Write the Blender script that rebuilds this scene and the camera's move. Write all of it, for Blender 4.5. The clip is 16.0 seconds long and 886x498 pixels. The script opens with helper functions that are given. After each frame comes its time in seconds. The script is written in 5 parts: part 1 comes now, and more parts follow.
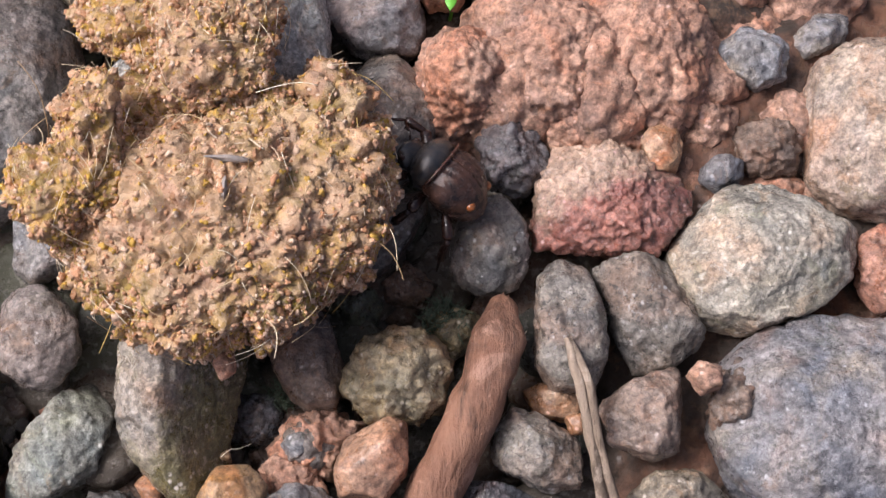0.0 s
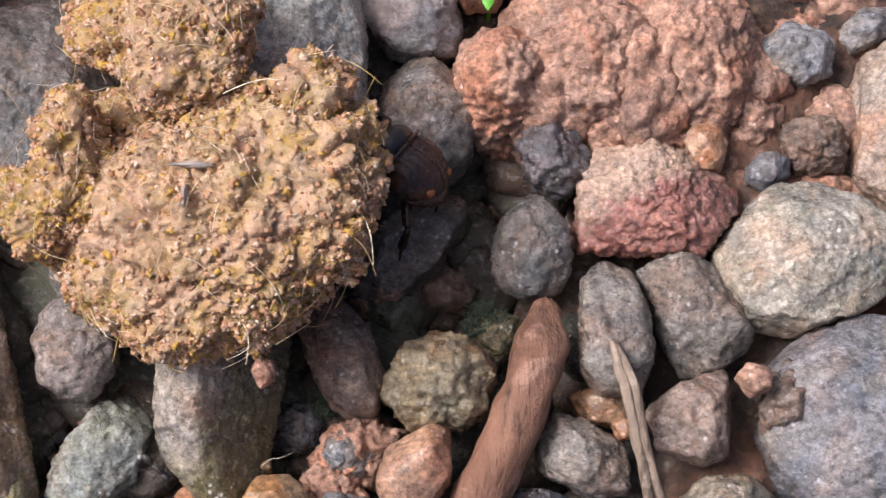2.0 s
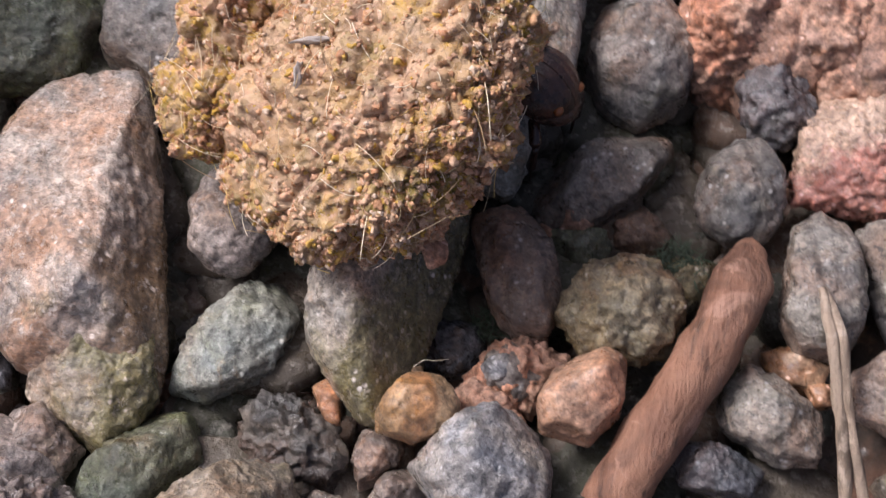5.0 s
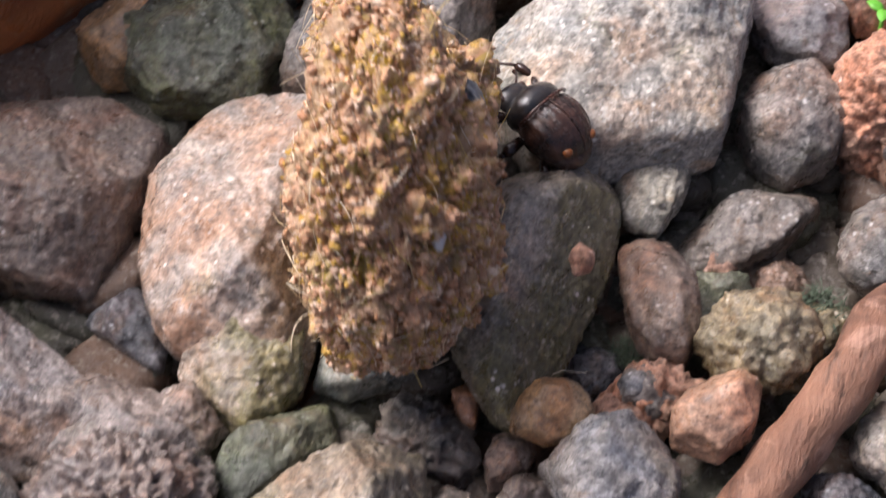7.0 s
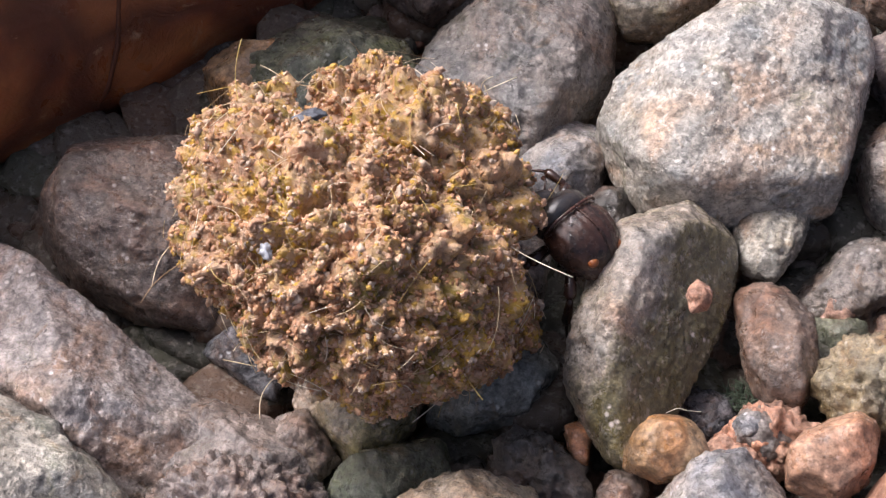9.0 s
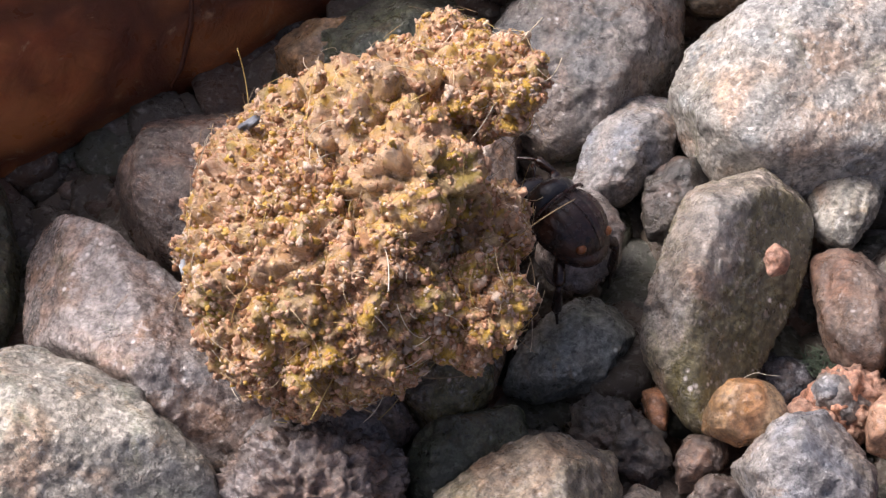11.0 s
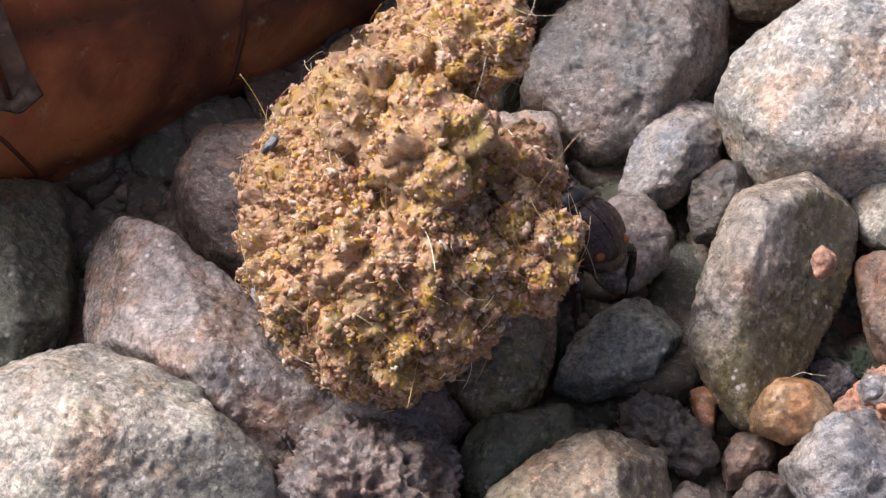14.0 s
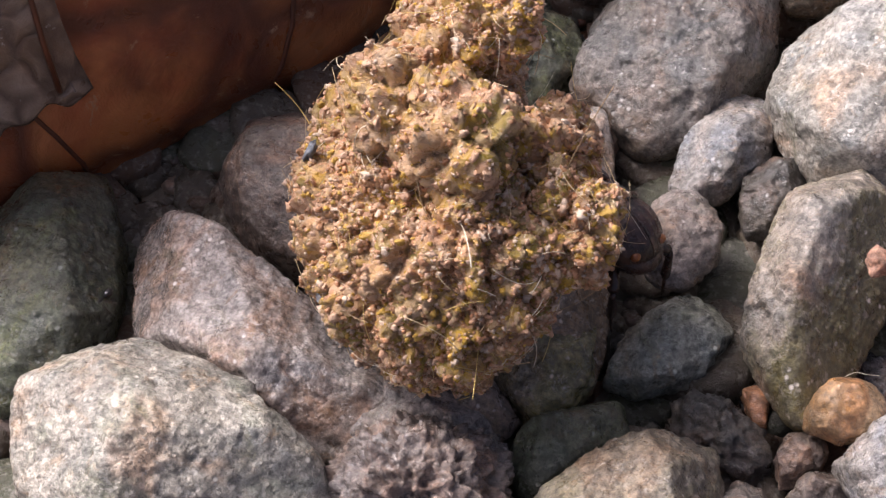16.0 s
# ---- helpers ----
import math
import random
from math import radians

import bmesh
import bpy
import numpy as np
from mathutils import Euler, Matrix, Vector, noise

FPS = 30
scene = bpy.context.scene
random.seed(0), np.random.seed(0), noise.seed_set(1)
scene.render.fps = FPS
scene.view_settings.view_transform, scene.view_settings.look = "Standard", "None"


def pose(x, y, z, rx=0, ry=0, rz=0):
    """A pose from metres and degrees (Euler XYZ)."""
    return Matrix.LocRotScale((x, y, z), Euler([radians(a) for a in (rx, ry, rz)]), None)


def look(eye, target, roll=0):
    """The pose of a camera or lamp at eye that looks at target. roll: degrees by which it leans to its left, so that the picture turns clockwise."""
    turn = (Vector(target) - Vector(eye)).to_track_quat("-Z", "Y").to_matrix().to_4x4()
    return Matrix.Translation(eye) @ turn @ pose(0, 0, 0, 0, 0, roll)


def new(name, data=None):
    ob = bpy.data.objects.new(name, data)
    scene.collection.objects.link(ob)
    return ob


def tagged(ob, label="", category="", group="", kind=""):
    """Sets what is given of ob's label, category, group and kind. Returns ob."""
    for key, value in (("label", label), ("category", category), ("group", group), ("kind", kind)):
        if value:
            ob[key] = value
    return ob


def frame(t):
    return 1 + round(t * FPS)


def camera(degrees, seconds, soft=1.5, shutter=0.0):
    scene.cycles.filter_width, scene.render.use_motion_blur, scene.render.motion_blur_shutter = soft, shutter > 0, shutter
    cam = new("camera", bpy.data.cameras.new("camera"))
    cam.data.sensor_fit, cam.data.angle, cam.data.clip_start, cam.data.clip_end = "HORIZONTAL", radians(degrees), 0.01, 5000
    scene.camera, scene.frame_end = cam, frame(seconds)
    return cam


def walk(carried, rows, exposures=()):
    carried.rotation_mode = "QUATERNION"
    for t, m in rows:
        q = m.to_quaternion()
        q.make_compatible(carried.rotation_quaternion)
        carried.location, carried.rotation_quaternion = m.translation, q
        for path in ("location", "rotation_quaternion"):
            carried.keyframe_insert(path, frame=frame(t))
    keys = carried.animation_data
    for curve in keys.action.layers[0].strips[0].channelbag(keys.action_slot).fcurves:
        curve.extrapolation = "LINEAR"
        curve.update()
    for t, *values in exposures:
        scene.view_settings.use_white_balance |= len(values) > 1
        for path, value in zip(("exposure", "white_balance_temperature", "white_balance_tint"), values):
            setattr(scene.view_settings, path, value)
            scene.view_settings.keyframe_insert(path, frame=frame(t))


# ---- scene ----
cam = camera(30.0, 16.0, 1.25, 0.5)
PATH = [
    (0, 0.00013, -0.02961, 0.14412, 17.010, -3.132, -1.401),
    (0.5, 0.00104, -0.02937, 0.14332, 17.627, -2.666, -1.638),
    (1, 0.00016, -0.02978, 0.14310, 17.768, -2.018, -1.704),
    (1.5, 0.00121, -0.03013, 0.14230, 17.791, -1.941, -1.809),
    (2, 0.00041, -0.03005, 0.14132, 17.640, -1.470, -1.772),
    (2.5, -0.00065, -0.02995, 0.14175, 17.676, -0.827, -1.587),
    (3, -0.00152, -0.02992, 0.14071, 18.250, -0.152, -1.314),
    (3.5, -0.00369, -0.03034, 0.13894, 18.167, 0.650, -0.629),
    (3.7, -0.00449, -0.03213, 0.13615, 18.093, 0.703, 0.180),
    (5.8, -0.00092, -0.06072, 0.11261, 34.631, -0.406, 11.518),
    (6, -0.00068, -0.06201, 0.11198, 36.139, 0.406, 12.018),
    (6.5, -0.00138, -0.06630, 0.11384, 36.258, 1.595, 13.310),
    (7, 0.00010, -0.07043, 0.11358, 34.713, 1.257, 14.635),
    (7.5, -0.00100, -0.07691, 0.11066, 35.609, 2.338, 17.523),
    (8, -0.00015, -0.07427, 0.11185, 38.023, 2.554, 17.857),
    (8.5, -0.00075, -0.07439, 0.11210, 37.454, 2.679, 17.887),
    (9, -0.00006, -0.07507, 0.11134, 38.114, 3.104, 17.982),
    (9.5, -0.00013, -0.07531, 0.11106, 38.073, 3.146, 17.774),
    (10, -0.00154, -0.07771, 0.10949, 37.707, 3.567, 18.094),
    (10.2, -0.00130, -0.07819, 0.10875, 38.547, 4.311, 18.423),
    (12.3, -0.00171, -0.08134, 0.11208, 38.501, 4.774, 18.733),
    (12.5, -0.00139, -0.08181, 0.11159, 38.311, 4.578, 18.472),
    (13, -0.00310, -0.08130, 0.11268, 38.263, 4.838, 18.842),
    (13.5, -0.00311, -0.08147, 0.11298, 38.438, 5.235, 19.200),
    (14, -0.00284, -0.08154, 0.11238, 38.718, 5.268, 19.188),
    (14.5, -0.00401, -0.08211, 0.11255, 38.141, 5.278, 19.295),
    (15, -0.00598, -0.08189, 0.11302, 38.723, 5.491, 19.621),
    (15.5, -0.00534, -0.08187, 0.11278, 38.522, 5.660, 20.068),
    (16, -0.00511, -0.08136, 0.11282, 38.312, 5.749, 20.024),
]
walk(cam, [(t, pose(x, y, z, rx, ry, rz)) for t, x, y, z, rx, ry, rz in PATH], [(0.0, -0.31, 5820, 15), (3.7, -0.33, 5780, 15), (6.0, -0.17, 5830, 16), (7.0, 0.01, 5900, 16), (16.0, -0.06, 5950, 17)])

# ---- light: open shade with a high bright patch of sky behind and left ----
SUN_FROM = Vector((-0.70, 0.2, 0.91)).normalized()
world = bpy.data.worlds.new("world")
scene.world = world
world.use_nodes = True
sky = world.node_tree.nodes.new("ShaderNodeTexSky")
sky.sky_type, sky.sun_disc = "NISHITA", False
sky.air_density, sky.dust_density, sky.ozone_density = 0.4, 8.0, 0.0
sky.sun_elevation = math.asin(SUN_FROM.z)
sky.sun_rotation = math.atan2(SUN_FROM.x, SUN_FROM.y)
background = world.node_tree.nodes["Background"]
background.inputs["Strength"].default_value = 0.2
world.node_tree.links.new(sky.outputs[0], background.inputs["Color"])
sun = new("sun", bpy.data.lights.new("sun", "SUN"))
sun.data.energy, sun.data.angle, sun.data.color = 4.25, radians(22), (1.0, 0.93, 0.84)
sun.matrix_world = look(SUN_FROM * 3, (0, 0, 0))

MM = 0.001


# ---- materials ----
class Nodes:
    """A small wrapper round one node material."""

    def __init__(self, name):
        self.material = bpy.data.materials.new(name)
        self.material.use_nodes = True
        self.tree = self.material.node_tree
        self.shader = self.tree.nodes["Principled BSDF"]
        coords = self.make("ShaderNodeTexCoord")
        info = self.make("ShaderNodeObjectInfo")
        shift = self.make("ShaderNodeVectorMath", operation="SCALE")
        shift.inputs[0].default_value = (3.1, 5.7, 4.3)
        self.tree.links.new(info.outputs["Random"], shift.inputs["Scale"])
        add = self.make("ShaderNodeVectorMath", operation="ADD")
        self.tree.links.new(coords.outputs["Object"], add.inputs[0])
        self.tree.links.new(shift.outputs[0], add.inputs[1])
        self.place, self.random, self.plain = add.outputs[0], info.outputs["Random"], coords.outputs["Object"]

    def make(self, kind, **settings):
        node = self.tree.nodes.new(kind)
        for key, value in settings.items():
            setattr(node, key, value)
        return node

    def noise(self, scale, detail=4.0, rough=0.55, warp=0.0):
        node = self.make("ShaderNodeTexNoise")
        node.inputs["Scale"].default_value, node.inputs["Detail"].default_value = scale, detail
        node.inputs["Roughness"].default_value, node.inputs["Distortion"].default_value = rough, warp
        self.tree.links.new(self.place, node.inputs["Vector"])
        return node.outputs[0]

    def cells(self, scale, feature="F1", output="Distance"):
        node = self.make("ShaderNodeTexVoronoi", feature=feature)
        node.inputs["Scale"].default_value = scale
        self.tree.links.new(self.place, node.inputs["Vector"])
        return node.outputs[output]

    def ramp(self, value, low, high, a=0.0, b=1.0):
        node = self.make("ShaderNodeMapRange")
        for key, v in (("From Min", low), ("From Max", high), ("To Min", a), ("To Max", b)):
            node.inputs[key].default_value = v
        self.tree.links.new(value, node.inputs["Value"])
        return node.outputs[0]

    def mix(self, factor, a, b, blend="MIX"):
        node = self.make("ShaderNodeMix", data_type="RGBA", blend_type=blend)
        for socket, v in ((node.inputs[0], factor), (node.inputs[6], a), (node.inputs[7], b)):
            if isinstance(v, (tuple, list)):
                socket.default_value = (*v, 1)
            elif isinstance(v, (int, float)):
                socket.default_value = v
            else:
                self.tree.links.new(v, socket)
        return node.outputs[2]

    def bump(self, height, strength, distance):
        node = self.make("ShaderNodeBump")
        node.inputs["Strength"].default_value, node.inputs["Distance"].default_value = strength, distance
        self.tree.links.new(height, node.inputs["Height"])
        if self.shader.inputs["Normal"].links:
            self.tree.links.new(self.shader.inputs["Normal"].links[0].from_socket, node.inputs["Normal"])
        self.tree.links.new(node.outputs[0], self.shader.inputs["Normal"])

    def put(self, name, v):
        if isinstance(v, (int, float)):
            self.shader.inputs[name].default_value = v
        elif isinstance(v, tuple):
            self.shader.inputs[name].default_value = (*v, 1)
        else:
            self.tree.links.new(v, self.shader.inputs[name])


def mul(c, k):
    return tuple(v * k for v in c)


def rock_material(name, base, second, stain=None, stain_amount=0.5, dark=0.5, light=0.4, rough=(0.38, 0.72), grain=1.0, moss=None, relief=1.0):
    """Damp stone: cool, warm and dull patches, a stain, mineral grains, a thin wet film in places."""
    base, second = [(c[0] * 0.85, c[1] * 0.82, c[2] * 0.78) for c in (base, second)]
    n = Nodes(name)
    colour = n.mix(n.ramp(n.noise(170, 5, 0.6, 0.7), 0.38, 0.62), mul(base, 0.8), mul(second, 1.15))
    drift = n.noise(105, 3, 0.55, 0.9)
    colour = n.mix(n.ramp(drift, 0.52, 0.64, 0, 0.7), colour, (base[0] * 1.3 + 0.015, base[1] * 0.98, base[2] * 0.76))
    colour = n.mix(n.ramp(drift, 0.48, 0.36, 0, 0.7), colour, (base[0] * 0.8, base[1] * 0.92, base[2] * 1.06))
    if stain:
        colour = n.mix(n.ramp(n.noise(130, 6, 0.65, 0.9), 0.6 - 0.25 * stain_amount, 0.68, 0, 0.85), colour, stain)
    colour = n.mix(n.ramp(n.noise(240, 6, 0.7, 1.2), 0.57, 0.66, 0, 0.55), colour, (base[0] * 0.95 + 0.06, base[1] * 0.72 + 0.03, base[2] * 0.5 + 0.012))
    colour = n.mix(n.ramp(n.noise(200, 6, 0.7, 0.8), 0.58, 0.66, 0, 0.5), colour, (base[0] * 0.62, base[1] * 0.66, base[2] * 0.45))
    # moss: a second colour on one side; for some kinds it is painted shade
    if moss:
        way, start, end, tint = moss
        across = n.make("ShaderNodeVectorMath", operation="DOT_PRODUCT")
        n.tree.links.new(n.plain, across.inputs[0])
        across.inputs[1].default_value = way
        edge = n.make("ShaderNodeMath", operation="ADD")
        n.tree.links.new(across.outputs["Value"], edge.inputs[0])
        n.tree.links.new(n.ramp(n.noise(160, 6, 0.7), 0.3, 0.7, -0.003, 0.003), edge.inputs[1])
        colour = n.mix(n.ramp(edge.outputs[0], start, end, 0, 0.85), colour, tint)
    for scale, low, high in ((560, 0.6, 1.32), (1900, 0.5, 1.46)):
        fine = n.make("ShaderNodeCombineColor")
        shade = n.ramp(n.noise(scale, 5, 0.7, 0.3), 0.34, 0.66, low, high)
        for k in range(3):
            n.tree.links.new(shade, fine.inputs[k])
        colour = n.mix(1.0, colour, fine.outputs[0], "MULTIPLY")
    pale = tuple(min(0.8, v * 1.5 + 0.12) for v in base)
    colour = n.mix(n.ramp(n.noise(1000 * grain, 4, 0.7, 0.4), 0.58, 0.64, 0, light), colour, pale)
    colour = n.mix(n.ramp(n.noise(1350 * grain, 4, 0.7, 0.4), 0.57, 0.63, 0, dark), colour, mul(base, 0.22))
    # Pale crystal spots, whitened so that they double as painted glints.
    crystal_glint = n.ramp(n.cells(1100 * grain), 0.12, 0.3, 1, 0)
    gate = n.ramp(n.noise(300, 4, 0.7), 0.54, 0.62)
    spot = n.make("ShaderNodeMath", operation="MULTIPLY")
    n.tree.links.new(crystal_glint, spot.inputs[0])
    n.tree.links.new(gate, spot.inputs[1])
    colour = n.mix(spot.outputs[0], colour, tuple(min(0.85, v * 1.7 + 0.25) for v in base))
    n.put("Base Color", colour)
    film = n.ramp(n.noise(190, 5, 0.65, 0.5), 0.4, 0.54)
    n.put("Roughness", n.mix(n.ramp(n.noise(700, 3, 0.7), 0.45, 0.6), (rough[1] * 0.85,) * 3, (rough[0] * 0.6,) * 3))
    n.put("Specular IOR Level", 0.6)
    n.put("Coat Weight", n.ramp(film, 0, 1, 0.0, 1.0 if rough[0] < 0.3 else 0.7 if rough[0] < 0.5 else 0.0))
    n.put("Coat Roughness", n.ramp(n.noise(500, 3), 0.4, 0.6, 0.07, 0.24))
    n.bump(n.noise(1500 * grain, 5, 0.7), 0.8, 0.00038 * relief)
    n.bump(n.cells(1100 * grain), 0.5, 0.00022 * relief)
    n.tree.links.new(n.shader.inputs["Normal"].links[0].from_socket, n.shader.inputs["Coat Normal"])
    n.bump(n.noise(420, 6, 0.7, 0.3), 0.7, 0.0007 * relief)
    return n.material


ROCKS = {
    "dark": rock_material("charcoal_stone", (0.07, 0.075, 0.088), (0.14, 0.145, 0.165), None, 0, 0.6, 0.45, (0.14, 0.4)),
    "dark2": rock_material("black_brown_stone", (0.06, 0.055, 0.05), (0.1, 0.085, 0.07), None, 0, 0.6, 0.3),
    "grey": rock_material("grey_stone", (0.177, 0.162, 0.145), (0.239, 0.212, 0.194), (0.2, 0.15, 0.11), 0.35, 0.45, 0.4),
    "blue": rock_material("blue_grey_stone", (0.168, 0.171, 0.190), (0.247, 0.237, 0.244), (0.27, 0.23, 0.18), 0.4, 0.5, 0.45),
    "bluep": rock_material("pale_blue_stone", (0.247, 0.247, 0.262), (0.326, 0.304, 0.280), (0.3, 0.25, 0.19), 0.4, 0.6, 0.5),
    "pale": rock_material("pale_grey_stone", (0.34, 0.32, 0.27), (0.45, 0.42, 0.36), (0.3, 0.26, 0.19), 0.4, 0.5, 0.6),
    "pale2": rock_material("granite_stone", (0.4, 0.37, 0.31), (0.5, 0.47, 0.41), (0.24, 0.25, 0.18), 0.3, 0.65, 0.6),
    "pale3": rock_material("flat_grey_stone", (0.39, 0.375, 0.335), (0.48, 0.46, 0.42), (0.37, 0.31, 0.24), 0.3, 0.5, 0.8),
    "pink": rock_material("pinkish_stone", (0.393, 0.297, 0.231), (0.449, 0.369, 0.291), (0.35, 0.25, 0.19), 0.4, 0.4, 0.35),
    "pink2": rock_material("pink_brown_stone", (0.216, 0.160, 0.129), (0.275, 0.208, 0.167), (0.25, 0.14, 0.09), 0.4, 0.45, 0.35),
    "speck": rock_material("speckled_stone", (0.168, 0.157, 0.145), (0.256, 0.234, 0.202), (0.26, 0.2, 0.15), 0.3, 0.8, 0.55),
    "cong": rock_material("conglomerate_stone", (0.28, 0.115, 0.09), (0.36, 0.165, 0.125), (0.24, 0.07, 0.055), 0.5, 0.4, 0.4, (0.26, 0.55), 1.0, ((-0.25, 0.96, 0), -0.0006, 0.0016, (0.43, 0.31, 0.22))),
    "orange": rock_material("orange_stone", (0.36, 0.17, 0.08), (0.42, 0.23, 0.12), (0.4, 0.3, 0.2), 0.3, 0.3, 0.3, (0.42, 0.65), relief=0.6),
    "clay": rock_material("dried_clay", (0.41, 0.235, 0.165), (0.48, 0.3, 0.215), (0.36, 0.195, 0.13), 0.5, 0.4, 0.25, (0.55, 0.85)),
    "red": rock_material("red_stone", (0.42, 0.19, 0.12), (0.48, 0.25, 0.17), None, 0, 0.4, 0.3),
    "tan": rock_material("tan_stone", (0.23, 0.19, 0.14), (0.3, 0.255, 0.19), (0.2, 0.17, 0.09), 0.45, 0.5, 0.5),
    "olive": rock_material("olive_stone", (0.2, 0.16, 0.09), (0.28, 0.225, 0.135), (0.22, 0.165, 0.075), 0.4, 0.5, 0.4),
    "olive2": rock_material("mossy_dark_stone", (0.098, 0.108, 0.072), (0.145, 0.153, 0.1), (0.13, 0.14, 0.05), 0.4, 0.5, 0.35),
    "brown": rock_material("brown_stone", (0.150, 0.106, 0.081), (0.221, 0.162, 0.125), (0.2, 0.12, 0.08), 0.4, 0.5, 0.4),
    "brown2": rock_material("purple_brown_stone", (0.148, 0.116, 0.100), (0.195, 0.158, 0.135), (0.2, 0.13, 0.09), 0.4, 0.45, 0.4),
    "peach": rock_material("peach_stone", (0.37, 0.205, 0.13), (0.43, 0.27, 0.18), (0.42, 0.2, 0.1), 0.4, 0.2, 0.25, (0.4, 0.65), relief=0.5),
    "ochre": rock_material("ochre_stone", (0.33, 0.21, 0.11), (0.42, 0.29, 0.17), (0.4, 0.2, 0.06), 0.4, 0.3, 0.3, (0.38, 0.6), relief=0.5),
    # greyg: right flank darkened in colour, mostly painted shade, partly olive algae
    "greyg": rock_material("green_grey_stone", (0.33, 0.285, 0.235), (0.43, 0.375, 0.32), (0.25, 0.22, 0.12), 0.4, 0.5, 0.45, (0.3, 0.65), 1.0, ((1, -0.25, 0), -0.001, 0.001, (0.12, 0.1, 0.035))),
    "moss2": rock_material("pale_green_grey_stone", (0.26, 0.27, 0.235), (0.36, 0.37, 0.33), (0.22, 0.23, 0.15), 0.35, 0.5, 0.45),
    "quartz": rock_material("quartz_stone", (0.4, 0.335, 0.285), (0.52, 0.455, 0.4), (0.38, 0.21, 0.12), 0.55, 0.4, 0.7, (0.25, 0.6), 1.0, ((1, 0, 0), 0.004, 0.007, (0.24, 0.15, 0.075))),
    "wet": rock_material("glossy_mauve_stone", (0.34, 0.295, 0.27), (0.46, 0.415, 0.39), (0.32, 0.17, 0.09), 0.5, 0.45, 0.5, (0.1, 0.3)),
    "wet2": rock_material("mauve_stone", (0.26, 0.215, 0.19), (0.34, 0.29, 0.265), (0.24, 0.16, 0.11), 0.4, 0.45, 0.45, (0.3, 0.6)),
    # rusty: olive side paints in the ball's shadow and its yellowish bounce
    "rusty": rock_material("rust_stained_stone", (0.36, 0.29, 0.22), (0.48, 0.4, 0.32), (0.36, 0.19, 0.09), 0.55, 0.4, 0.5, (0.28, 0.6), 1.0, ((1, 0.2, 0), -0.0035, 0.0, (0.19, 0.165, 0.06))),
    "warty": rock_material("knobbly_stone", (0.194, 0.157, 0.141), (0.256, 0.212, 0.190), (0.27, 0.17, 0.12), 0.4, 0.6, 0.4, (0.25, 0.6)),
}


def soil_material():
    n = Nodes("soil")
    colour = n.mix(n.ramp(n.noise(40, 6, 0.6), 0.35, 0.65), (0.05, 0.038, 0.029), (0.12, 0.085, 0.063))
    colour = n.mix(n.ramp(n.noise(60, 5, 0.65, 0.5), 0.44, 0.58), colour, (0.25, 0.12, 0.07))
    colour = n.mix(n.ramp(n.noise(260, 5, 0.7), 0.55, 0.66, 0, 0.7), colour, (0.34, 0.2, 0.12))
    colour = n.mix(n.ramp(n.noise(900, 4, 0.7), 0.5, 0.7, 0, 0.7), colour, (0.025, 0.02, 0.016))
    n.put("Base Color", colour)
    n.put("Roughness", n.ramp(n.noise(350, 4), 0.4, 0.6, 0.3, 0.8))
    n.put("Coat Weight", n.ramp(n.noise(150, 4), 0.45, 0.6, 0, 0.5))
    n.put("Coat Roughness", 0.2)
    n.bump(n.noise(1400, 5, 0.7), 0.8, 0.0005)
    n.bump(n.noise(300, 8, 0.75), 1.0, 0.0015)
    return n.material


